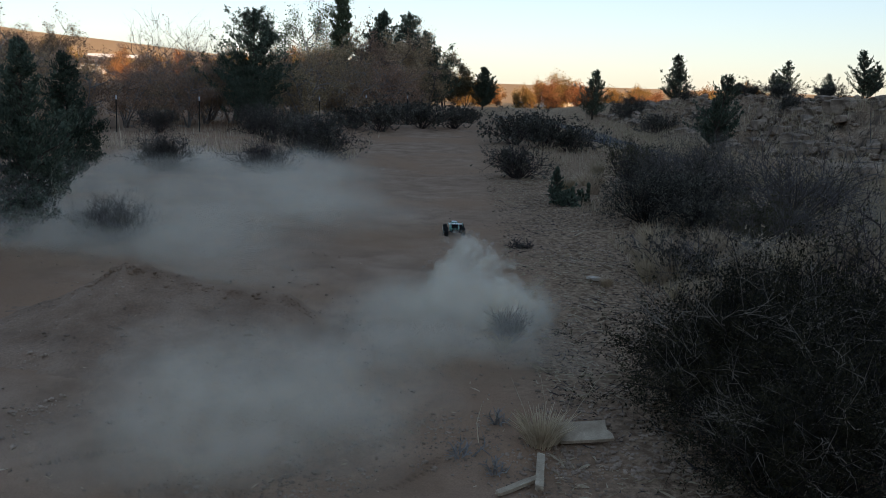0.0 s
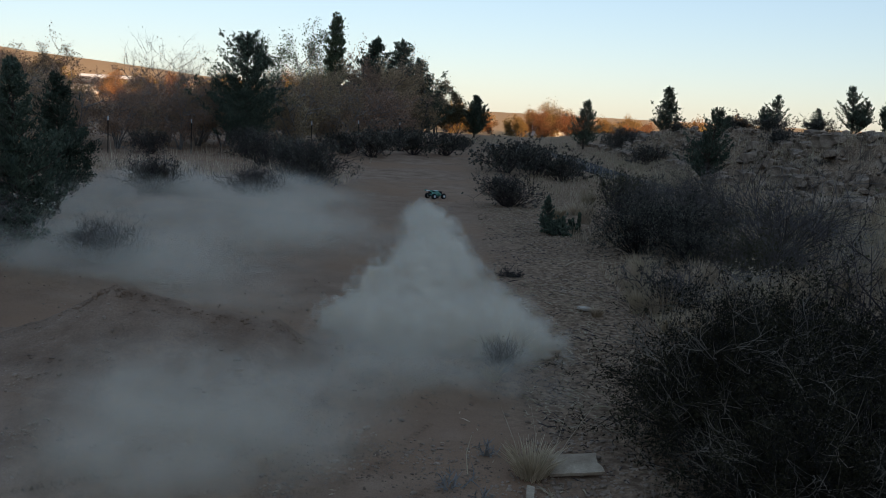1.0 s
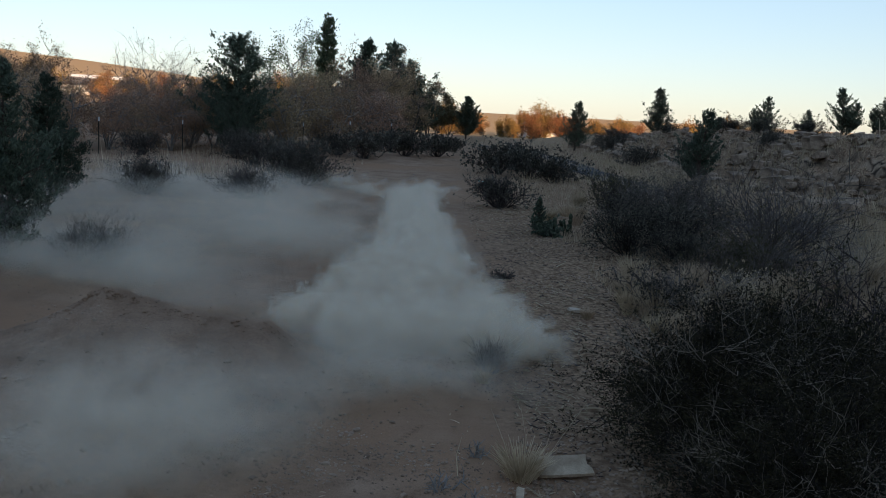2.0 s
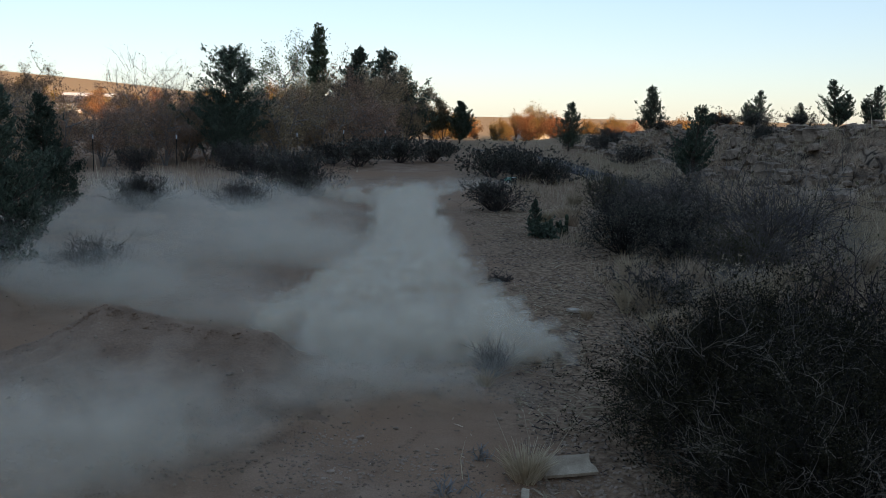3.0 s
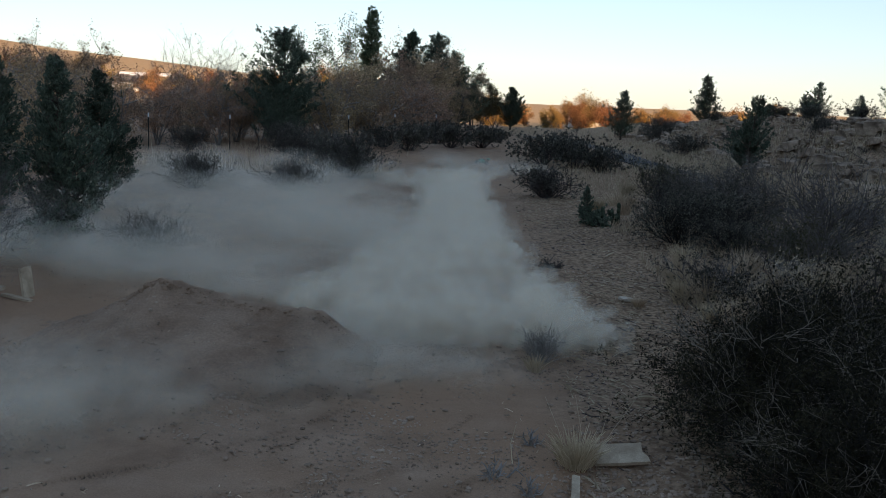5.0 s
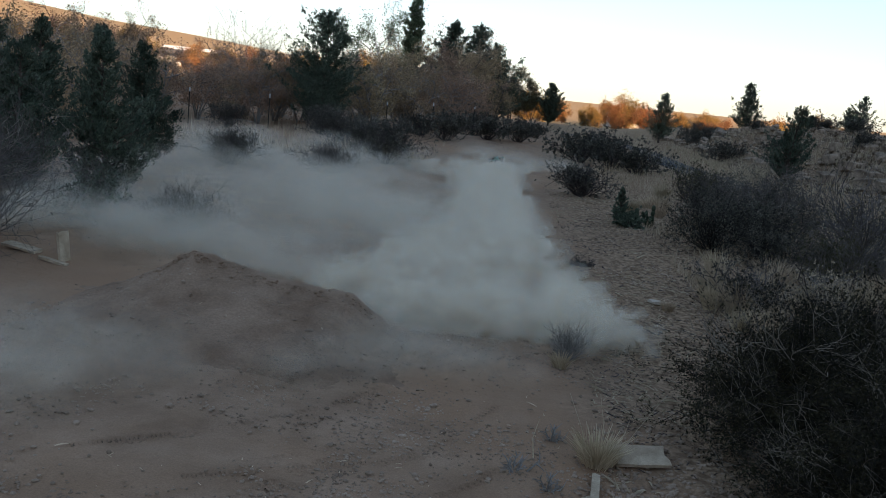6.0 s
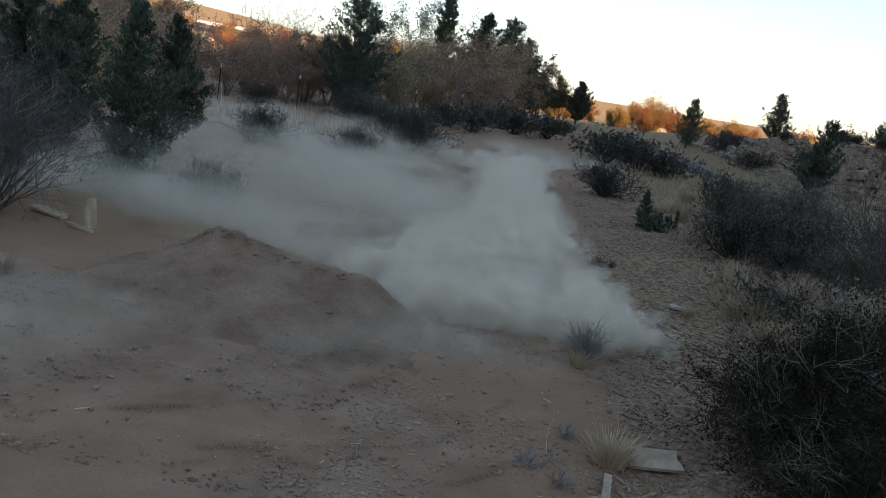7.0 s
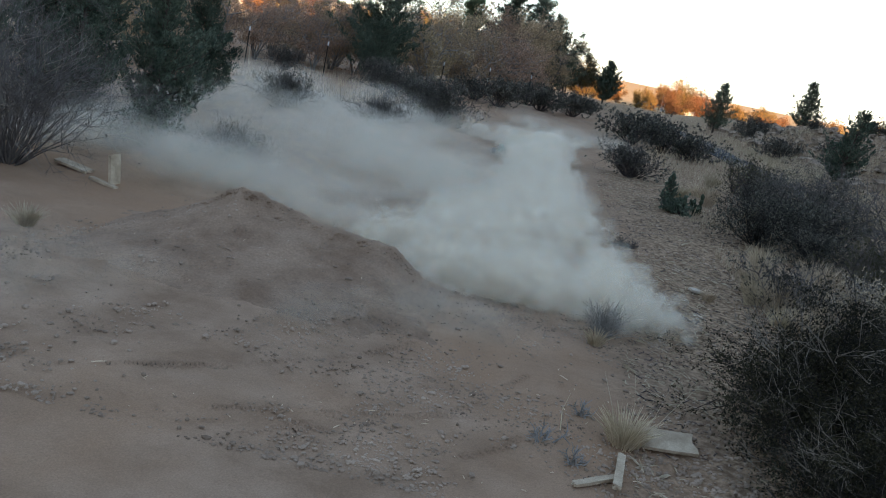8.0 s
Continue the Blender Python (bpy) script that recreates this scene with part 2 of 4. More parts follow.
class Stems:
    """Collects tapered, bent stems."""

    def __init__(self, seed, sides=4):
        self.v, self.f, self.k, self.sides = [], [], 0, sides
        self.rng = np.random.default_rng(seed)
        self.tips = []

    def tube(self, pts, rads):
        pts, s = np.asarray(pts, float), self.sides
        ahead = np.gradient(pts, axis=0)
        ahead /= np.linalg.norm(ahead, axis=1)[:, None] + 1e-9
        ref = np.where(np.abs(ahead[:, 2:3]) > 0.9, np.array([[1.0, 0, 0]]), np.array([[0, 0, 1.0]]))
        u = np.cross(ahead, ref)
        u /= np.linalg.norm(u, axis=1)[:, None] + 1e-9
        w = np.cross(ahead, u)
        for p, a, b, r in zip(pts, u, w, rads):
            for k in range(s):
                t = 2 * math.pi * k / s
                self.v.append(p + r * (math.cos(t) * a + math.sin(t) * b))
        for i in range(len(pts) - 1):
            for k in range(s):
                a, b = self.k + i * s + k, self.k + i * s + (k + 1) % s
                self.f.append((a, b, b + s, a + s))
        self.k += len(pts) * s

    def grow(self, start, ahead, length, radius, depth, bend=0.35, up=0.15, kids=3, shrink=0.6, spread=0.7, segs=4, first=0.35):
        rng = self.rng
        p, d = np.array(start, float), np.array(ahead, float)
        d /= np.linalg.norm(d)
        pts, rads = [p.copy()], [radius]
        for i in range(segs):
            d = d + rng.normal(0, bend, 3) * 0.5 + np.array([0, 0, up])
            d /= np.linalg.norm(d)
            p = p + d * length / segs
            pts.append(p.copy())
            rads.append(radius * (1 - 0.8 * (i + 1) / segs))
        self.tube(pts, rads)
        self.tips += [(q, d, depth) for q in pts[max(1, int(segs * 0.4)):]]
        if depth > 0:
            for _ in range(kids):
                t = first + (1 - first) * rng.random()
                i = min(int(t * segs), segs - 1)
                q = pts[i] + (pts[i + 1] - pts[i]) * (t * segs - i)
                side = rng.normal(0, 1, 3)
                side -= side @ d * d
                side /= np.linalg.norm(side) + 1e-9
                e = d * (1 - spread * 0.5) + side * spread
                self.grow(q, e, length * shrink * rng.uniform(0.7, 1.2), radius * 0.5, depth - 1, bend, up, kids, shrink, spread, max(2, segs - 2), first)

    def geo(self):
        return np.array(self.v), self.f


def leaves(points, size, rng, jitter=0.1, long=1.8, ahead=None, droop=0.0):
    """Diamond leaves about the points, each folded along its midrib."""
    p = np.asarray(points, float) + rng.normal(0, jitter, (len(points), 3))
    n = len(p)
    a = rng.normal(0, 1, (n, 3)) if ahead is None else np.asarray(ahead, float) + rng.normal(0, 0.6, (n, 3))
    a[:, 2] -= droop
    a /= np.linalg.norm(a, axis=1)[:, None] + 1e-9
    b = np.cross(a, rng.normal(0, 1, (n, 3)))
    b /= np.linalg.norm(b, axis=1)[:, None] + 1e-9
    c = np.cross(a, b)
    s = (size * rng.uniform(0.6, 1.3, n))[:, None]
    v = np.stack([p - a * s * long * 0.5, p + b * s * 0.5 + c * s * 0.15, p + a * s * long * 0.5, p - b * s * 0.5 + c * s * 0.15], 1).reshape(-1, 3)
    return v, np.arange(n * 4).reshape(n, 4)


def fbm(x, y, scale, octaves=4, seed=0, gain=0.5):
    """Smooth noise about 0, roughly -1 to 1."""
    x, y = np.asarray(x, float) * scale, np.asarray(y, float) * scale
    out, amp = np.zeros(np.broadcast(x, y).shape), 1.0
    for o in range(octaves):
        ix, iy = np.floor(x), np.floor(y)
        fx, fy = x - ix, y - iy
        fx, fy = fx * fx * (3 - 2 * fx), fy * fy * (3 - 2 * fy)

        def lattice(i, j):
            h = np.sin(i * 127.1 + j * 311.7 + (seed + o * 17) * 74.7) * 43758.5453
            return (h - np.floor(h)) * 2 - 1

        a, b, c, d = lattice(ix, iy), lattice(ix + 1, iy), lattice(ix, iy + 1), lattice(ix + 1, iy + 1)
        out += amp * (a + (b - a) * fx + (c - a) * fy + (a - b - c + d) * fx * fy)
        x, y, amp = x * 2.03, y * 2.03, amp * gain
    return out


def smooth(v, a, b):
    t = np.clip((np.asarray(v, float) - a) / (b - a), 0, 1)
    return t * t * (3 - 2 * t)


def height(x, y, mound=1.0):
    """The ground's height, everywhere."""
    x, y = np.asarray(x, float), np.asarray(y, float)
    near = 1 - smooth(np.hypot(x, y), 40, 90)
    side = smooth(x, 0.6, 2.0)
    z = 0.035 * fbm(x, y, 0.6, 3, 1) * near + (0.008 + 0.014 * side) * fbm(x, y, 4.0, 4, 2) * near + 0.016 * side * (1 - smooth(x, 7, 9)) * np.abs(fbm(x, y, 5.5, 2, 3)) * (1 - smooth(y, 20, 30))
    # dirt jump: a long run-up, a sharp lip, a short fall behind
    crest = np.interp(x, [-4.3, -3.7, -3.02, -2.6, -2.1, -1.5, -1.15, -0.8], [0.0, 0.22, 0.585, 0.46, 0.38, 0.33, 0.10, 0.0])
    crest = crest * (1 + 0.06 * fbm(x, y, 3.0, 3, 5))
    lip_y = 8.5 + 0.08 * fbm(x, 0 * y, 0.9, 2, 6)
    t = np.clip((y - (lip_y - 1.9)) / 1.9, 0, 1)
    run = np.where(y < lip_y, 0.25 * t + 0.75 * t ** 2.2, 1 - smooth(y, lip_y + 0.08, lip_y + 0.8))
    z = z + mound * (crest * run + 0.04 * crest * fbm(x, y, 6.0, 4, 8))
    # shallow tracks worn by wheels
    z = z - 0.05 * np.exp(-((x + 0.35 + 0.03 * y + 0.25 * fbm(0 * x, y, 0.12, 2, 9)) / 1.3) ** 2) * near * smooth(y, 9, 14)
    # low swells at the far end of the track
    z = z + 0.55 * np.exp(-(((x - 1.4) / 3.2) ** 2 + ((y - 50) / 7.0) ** 2)) + 0.35 * np.exp(-(((x + 2.6) / 2.4) ** 2 + ((y - 42) / 3.5) ** 2))
    # rocky bank beside the paved path
    top = np.interp(y, [-40, 0, 45, 68, 95, 140], [2.35, 2.25, 2.1, 1.1, 0.65, 0.0])
    foot = 9.1 + 0.5 * fbm(x * 0, y, 0.15, 3, 11)
    rise = 0.18 * smooth(x, foot - 0.5, foot + 1.2) + 0.82 * smooth(x, foot + 0.8, foot + 4.6)
    step = np.floor(rise * 6 + 0.6 * fbm(x, y, 0.5, 3, 12)) / 6
    face = smooth(x, foot + 0.8, foot + 1.6) * (1 - smooth(x, foot + 4.2, foot + 6.5))
    z = z + top * (rise * (1 - 0.6 * face) + np.clip(step, 0, 1.0) * 0.6 * face)
    z = z + 0.16 * face * fbm(x, y, 1.3, 4, 13) * np.clip(top, 0, 1.5)
    # land falls to the town and rises to the hills beyond
    left = smooth(-x, 0, 60)
    z = z - (1.5 * left + 4.0 * (1 - left)) * smooth(y, 85, 180)
    r, side_way = np.hypot(x, y), -x / np.maximum(np.abs(y), 1.0)
    rate = np.interp(side_way, [-1.5, 0.0, 0.2, 0.3, 0.47, 0.65, 1.2], [0.0, 0.0, 0.013, 0.021, 0.031, 0.052, 0.065])
    z = z + np.where(y > 0, rate, 0.02) * np.minimum(r, 2400) * np.clip((r - 150) / 1350, 0, 1) * (1 + 0.12 * fbm(x, y, 0.003, 4, 21))
    # the hill behind that keeps the sun off the near land
    z = z + 214.0 * smooth(-y, 120, 900)
    return z


def ground_at(x, y):
    return float(height(np.array([x]), np.array([y]))[0])


def graded(parts):
    out = []
    for a, b, step in parts:
        out += list(np.arange(a, b, step))
    return np.array(out)


# ---- setting ----
def make_ground():
    far = [150, 180, 220, 270, 330, 400, 500, 620, 760, 900, 1050, 1200, 1400, 1600, 1800, 2100, 2500, 3000]
    xs = np.concatenate([-np.array(far[::-1]), graded([(-120, -40, 5), (-40, -12, 1.0), (-12, -6, 0.2), (-6, 5, 0.07), (5, 9, 0.2), (9, 15, 0.12), (15, 40, 1.0), (40, 150, 6)]), np.array(far)])
    ys = np.concatenate([-np.array([1500, 900, 700, 500, 400, 300, 200]), graded([(-180, 2, 5), (2, 5, 0.3), (5, 12, 0.06), (12, 26, 0.14), (26, 60, 0.35), (60, 150, 2.5)]), np.array(far)])
    gx, gy = np.meshgrid(xs, ys)
    v = np.stack([gx, gy, height(gx, gy, 0.0)], -1).reshape(-1, 3)
    nx, ny = len(xs), len(ys)
    i = (np.arange(ny - 1)[:, None] * nx + np.arange(nx - 1)[None, :]).reshape(-1)
    f = np.stack([i, i + 1, i + 1 + nx, i + nx], 1)
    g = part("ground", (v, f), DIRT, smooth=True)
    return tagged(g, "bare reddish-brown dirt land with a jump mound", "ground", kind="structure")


GROUND = make_ground()


def make_mound():
    xs, ys = np.arange(-4.4, -0.2, 0.035), np.arange(6.4, 9.5, 0.03)
    gx, gy = np.meshgrid(xs, ys)
    gz = height(gx, gy) + 0.006 + 0.010 * fbm(gx, gy, 14.0, 3, 71)
    edge = np.minimum.reduce([smooth(gx, -4.4, -3.9), 1 - smooth(gx, -1.2, -0.6), smooth(gy, 6.9, 7.6), 1 - smooth(gy, 9.2, 9.5)])
    gz = gz - 0.05 * (1 - np.clip(edge * 2.2 + 0.8 * fbm(gx, gy, 2.5, 4, 72) - 0.25, 0, 1))
    n = len(xs)
    i = (np.arange(len(ys) - 1)[:, None] * n + np.arange(n - 1)[None, :]).reshape(-1)
    ob = part("dirt_mound", (np.stack([gx, gy, gz], -1).reshape(-1, 3), np.stack([i, i + 1, i + 1 + n, i + n], 1)), SOIL, smooth=True)
    return tagged(ob, "low packed reddish dirt jump with a crumbled lip", "mound")


SOIL = surface("turned_soil", (0.24, 0.152, 0.10), (0.37, 0.25, 0.172), 2.0, 45, 0.95, 0.8, bump_dist=0.02, spec=0.1)
make_mound()


def make_path():
    ys = graded([(2, 66, 0.6)])
    mid = np.interp(ys, [2, 17, 21, 40, 51, 58, 66], [8.6, 8.1, 7.95, 6.55, 5.8, 4.6, 2.5])
    v, f = [], []
    for x, y in zip(mid, ys):
        za, zb = ground_at(x - 0.75, y), ground_at(x + 0.75, y)
        base = (za + zb) / 2
        v += [(x - 0.78, y, base - 0.15), (x - 0.75, y, base + 0.04), (x, y, base + 0.055), (x + 0.75, y, base + 0.04), (x + 0.78, y, base - 0.15)]
    for i in range(len(ys) - 1):
        for k in range(4):
            a = i * 5 + k
            f.append((a, a + 1, a + 6, a + 5))
    return tagged(part("road", (np.array(v), f), ASPHALT), "narrow dark asphalt footpath below the rocky bank", "path", kind="structure")


make_path()


def empty(name, x, y, label, category, group="", turn=0.0, z=None):
    ob = new(name)
    ob.matrix_basis = pose(x, y, ground_at(x, y) if z is None else z, 0, 0, turn)
    return tagged(ob, label, category, group)


# ---- plants ----
def make_bush(name, seed, h, w, label, leaf=SAGE, twig=TWIG, stems=26, leaf_n=2500, leaf_size=0.028, group="brush", upright=0.5, depth=2, reach=1.0, thick=1.0, dead=0):
    ob = new(name)
    tagged(ob, label, "shrub", group)
    st = Stems(seed, 3)
    rng = st.rng
    for _ in range(stems):
        a, out = rng.uniform(0, 2 * math.pi), rng.uniform(0.05, 1.0)
        d = (math.cos(a) * out * w, math.sin(a) * out * w, h * (1.15 - upright * out * 0.8))
        ln = math.hypot(out * w * 0.5, h * 0.62) * rng.uniform(0.7, 1.1) * reach
        st.grow((math.cos(a) * 0.06 * w * out, math.sin(a) * 0.06 * w * out, -0.04), d, ln, (0.010 + 0.006 * h) * thick, depth, 0.35, 0.06, 4, 0.55, 0.75, 4, 0.3)
    part("stem", st.geo(), twig, ob)
    if dead:
        dry = Stems(seed + 500, 3)
        for _ in range(dead):
            a, out = dry.rng.uniform(0, 2 * math.pi), dry.rng.uniform(0.3, 1.0)
            foot = (math.cos(a) * 0.42 * w * out, math.sin(a) * 0.42 * w * out, h * dry.rng.uniform(0.12, 0.72))
            d = (math.cos(a) * w + dry.rng.normal(0, 0.6), math.sin(a) * w + dry.rng.normal(0, 0.6), h * dry.rng.uniform(0.1, 1.0))
            dry.grow(foot, d, h * dry.rng.uniform(0.25, 0.5), 0.005, 1, 0.55, 0.06, 3, 0.6, 0.7, 4, 0.3)
        tagged(part("dead_twig", dry.geo(), DRY_TWIG, ob, "pale dry twigs"), kind="stuff")
    if leaf_n:
        tips = [t for t in st.tips if t[2] <= 1]
        at = np.array([t[0] for t in tips])
        cell = np.floor(at / (0.22 * max(h, 0.5))) @ np.array([12.9898, 78.233, 37.719])
        full = np.modf(np.abs(np.sin(cell + seed) * 43758.5))[0] ** 1.6 + 0.04  # leafy clumps with gaps between
        pick = rng.choice(len(tips), leaf_n, p=full / full.sum())
        pts = np.array([tips[i][0] for i in pick])
        way = np.array([tips[i][1] for i in pick])
        part("foliage", leaves(pts, leaf_size, rng, 0.018 * max(h, 0.6), 2.2, way), leaf, ob)
    return ob


def make_juniper(name, seed, h, w, label, leaf=JUNIPER, n=6500, size=0.055, group="junipers", point=1.0, low=0.06, gaps=0.3, leaders=1):
    """Trunk or several, rising limbs, and on them feathery sprays of small leaves with sky between."""
    ob = new(name)
    tagged(ob, label, "tree", group)
    st = Stems(seed, 5)
    rng = st.rng
    sprays = []
    for q in range(leaders):
        k = 1.0 if q == 0 else rng.uniform(0.62, 0.9)
        hh, ww = h * k, w * (1.0 if leaders == 1 else 0.7 * k)
        a = q * 2.4 + rng.uniform(0, 1)
        lean = np.array([math.cos(a), math.sin(a), 0.0]) * (0.28 * w if q else 0.05 * w) * (leaders > 1)
        sway = rng.uniform(0, 6)

        def axis(t):
            return lean * t ** 0.6 + np.array([0.025 * w * math.sin(5 * t + sway), 0.025 * w * math.cos(4 * t + sway), hh * t])

        st.tube([axis(t) + np.array([0, 0, -0.1 * (t == 0)]) for t in (0.0, 0.3, 0.65, 0.98)], [0.02 * h * k + 0.02, 0.014 * h * k, 0.007 * h, 0.0025 * h])
        limbs = int((130 + 14 * h) / (1 + 0.3 * (leaders - 1)))
        lobe = rng.uniform(0, 6, 3)
        for i in range(limbs):
            t = low + (0.97 - low) * ((i + rng.random()) / limbs) ** 0.9
            a = rng.uniform(0, 2 * math.pi)
            ragged = 0.95 + 0.14 * math.sin(2 * a + 7 * t + lobe[0]) + 0.12 * math.sin(3 * a - 11 * t + lobe[1])
            r = ww * 0.5 * (1 - t) ** (0.85 * point) * (0.6 + 0.4 * min(1.0, t / 0.2)) * ragged * rng.uniform(0.55, 1.2) + 0.02 * w
            rise = rng.uniform(0.35, 1.1)
            base = axis(t * 0.95)
            out = np.array([math.cos(a), math.sin(a), 0.0])
            tip = base + out * r + np.array([0, 0, r * rise])
            tip[2] = min(tip[2], hh * 1.02)
            mid = base + out * r * 0.55 + np.array([0, 0, r * rise * 0.35])
            st.tube([base, mid, tip], [0.005 * h * (1 - t) + 0.005, 0.006, 0.0025])
            if rng.random() < gaps * 0.35:
                continue
            for _ in range(4 + int(16 * r / ww + 4 * (1 - t))):
                u = rng.uniform(0.15, 1.0)
                p = (1 - u) ** 2 * base + 2 * u * (1 - u) * mid + u * u * tip
                d = (tip - base) / (np.linalg.norm(tip - base) + 1e-6) + rng.normal(0, 0.45, 3) + np.array([0, 0, 0.35])
                sprays.append((p, d / np.linalg.norm(d), (0.045 * ww + 0.014 * h) * rng.uniform(0.5, 1.5) * (1.05 - 0.4 * t)))
        for j in range(7):
            sprays.append((axis(0.80 + 0.026 * j), np.array([rng.normal(0, 0.25), rng.normal(0, 0.25), 1.0]), 0.03 * h * (1.1 - 0.07 * j)))
    part("trunk", st.geo(), BARK, ob)
    weight = np.array([s[2] for s in sprays]) ** 1.2
    pick = rng.choice(len(sprays), n, p=weight / weight.sum())
    c, d = np.array([sprays[i][0] for i in pick]), np.array([sprays[i][1] for i in pick])
    ln = np.array([sprays[i][2] for i in pick])[:, None]
    u = rng.random((n, 1))
    pts = c + d * ln * u + rng.normal(0, 0.30, (n, 3)) * ln * (1.1 - 0.8 * u)
    part("crown", leaves(pts, size, rng, 0.003, 2.6, d + np.array([0, 0, 0.3])), leaf, ob)
    return ob


def make_tree(name, seed, h, w, label, leaf=BROWN, bark=BARK, n=9000, size=0.05, group="autumn trees", depth=3, trunks=3, start=0.15, twigs=5, fluff=0.0275, girth=0.014):
    """Broadleaf tree: several stems, limbs and twigs, leaves along the outer ones."""
    ob = new(name)
    tagged(ob, label, "tree", group)
    st = Stems(seed, 3)
    rng = st.rng
    for _ in range(trunks):
        a = rng.uniform(0, 2 * math.pi)
        lean = rng.uniform(0.1, 0.6) * w / h
        st.grow((0.05 * math.cos(a), 0.05 * math.sin(a), -0.1), (lean * math.cos(a), lean * math.sin(a), 1), h * 0.72, girth * h, depth, 0.22, 0.05, twigs, 0.48, 0.75 * min(1.2, w / h + 0.35), 6, start)
    part("trunk", st.geo(), bark, ob)
    if n:
        tips = [t for t in st.tips if t[2] <= 1]
        pick = rng.integers(0, len(tips), n)
        part("crown", leaves(np.array([tips[i][0] for i in pick]), size, rng, fluff * h, 1.5), leaf, ob)
    return ob


def make_tuft(name, seed, h, w, label, blades=160, material=STRAW, thick=0.004, group="dry tufts"):
    ob = new(name)
    tagged(ob, label, "grass", group)
    st = Stems(seed, 3)
    rng = st.rng
    for _ in range(blades):
        a, out = rng.uniform(0, 2 * math.pi), rng.random() ** 0.7
        r0 = 0.25 * w * rng.random()
        ln = h * rng.uniform(0.45, 1.1)
        d = np.array([math.cos(a) * out * w / h * 0.6, math.sin(a) * out * w / h * 0.6, 1.0])
        p = np.array([math.cos(a) * r0, math.sin(a) * r0, -0.02])
        q = p + d * ln * 0.55
        e = q + (d + np.array([math.cos(a) * 0.35 * out, math.sin(a) * 0.35 * out, -0.35 * out])) * ln * 0.45
        st.tube([p, q, e], [thick, thick * 0.8, thick * 0.25])
    part("blade_clump", st.geo(), material, ob)
    return ob


def put(ob, x, y, turn=0.0, scale=1.0, sink=0.0, tall=1.0):
    ob.matrix_basis = pose(x, y, ground_at(x, y) - sink, 0, 0, turn) @ Matrix.Diagonal((scale, scale, scale * tall, 1))
    return ob


def again(ob, x, y, turn=0.0, scale=1.0, sink=0.0, tall=1.0, label=""):
    m = pose(x, y, ground_at(x, y) - sink, 0, 0, turn)
    c = copy_thing(ob, m)
    c.matrix_basis = m @ Matrix.Diagonal((scale, scale, scale * tall, 1))
    if label:
        c["label"] = label
    return c


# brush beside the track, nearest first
put(make_bush("shrub", 11, 1.15, 1.5, "large tangled grey-green rabbitbrush beside the weathered plank", SHADED_LEAF, SHADED_TWIG, 70, 22000, 0.012, depth=3, thick=0.5, dead=120), 2.1, 6.7)
put(make_bush("shrub", 12, 1.0, 1.3, "dense dark rabbitbrush with many bare twigs", SHADED_LEAF, SHADED_TWIG, 60, 22000, 0.0125, depth=3, thick=0.55, dead=70), 2.95, 8.1)
put(make_bush("shrub", 13, 1.5, 1.4, "open dark shrub of bare crooked branches", OLIVE, DARK_TWIG, 12, 500, 0.02, depth=3, reach=1.2), 3.55, 8.4)
put(make_bush("shrub", 14, 0.75, 0.9, "grey sagebrush with pale dry flower heads", SAGE, TWIG, 36, 3000, 0.016), 2.75, 11.3)
big = put(make_bush("shrub", 15, 1.05, 1.7, "wide dark sagebrush thicket on the track's edge", SAGE, SHADED_TWIG, 60, 5000, 0.020, depth=3, thick=0.6, dead=30), 3.35, 16.4)
again(big, 4.3, 16.9, 220, 1.05)
put(make_bush("shrub", 39, 1.25, 1.5, "olive-brown rabbitbrush at the thicket's end", OLIVE, DARK_TWIG, 60, 5000, 0.022, thick=0.7), 4.35, 23.3)
again(big, 4.1, 15.3, 300, 0.7)
tall = put(make_bush("shrub", 16, 1.6, 1.5, "grey-green sagebrush with long straight bare stems", SAGE, TWIG, 80, 3600, 0.020, depth=2, reach=1.1, upright=0.45, thick=0.6), 5.0, 19.2)
again(tall, 4.3, 20.4, 140, 0.75)
fan = put(make_bush("shrub", 38, 1.45, 2.3, "dark shrub whose long stems fan out from one foot", OLIVE, TWIG, 110, 1800, 0.018, depth=1, reach=1.25, upright=0.75, thick=0.7, dead=20), 6.1, 17.3, scale=1.15)
again(fan, 7.4, 19.2, 150, 0.65)
again(fan, 5.3, 14.3, 70, 0.5)
put(make_bush("shrub", 28, 0.85, 1.2, "rust-tinged olive rabbitbrush in the middle of the thicket", OLIVE, TWIG, 50, 6000, 0.016, depth=3, thick=0.6), 4.7, 14.6)
straw = put(make_bush("shrub", 29, 0.7, 0.9, "dry tan brush with fine pale stems", STRAW, PALE_BARK, 60, 1500, 0.012, depth=1, upright=0.3, thick=0.4), 4.0, 12.6)
for x, y, s in ((5.7, 13.4, 0.9), (3.6, 10.6, 0.7), (6.6, 14.9, 1.1), (4.4, 10.2, 0.8), (7.4, 16.6, 1.0), (6.0, 12.2, 0.8), (8.2, 18.4, 1.0), (7.6, 14.6, 0.9)):
    again(straw, x, y, 77 * x, s)
mid = put(make_bush("shrub", 17, 0.95, 1.4, "dark grey sagebrush with spiky bare twigs", SAGE, DARK_TWIG, 55, 4200, 0.026, depth=2), 1.55, 23.6)
put(make_bush("shrub", 18, 1.1, 1.3, "grey-green sagebrush standing in drifting dust", SAGE, DARK_TWIG, 80, 5000, 0.02, thick=0.7), -6.95, 22.4)
put(make_bush("shrub", 19, 0.95, 1.3, "low open shrub of bare pale twigs", SAGE, DARK_TWIG, 70, 1500, 0.018, upright=0.7), -4.6, 22.6)
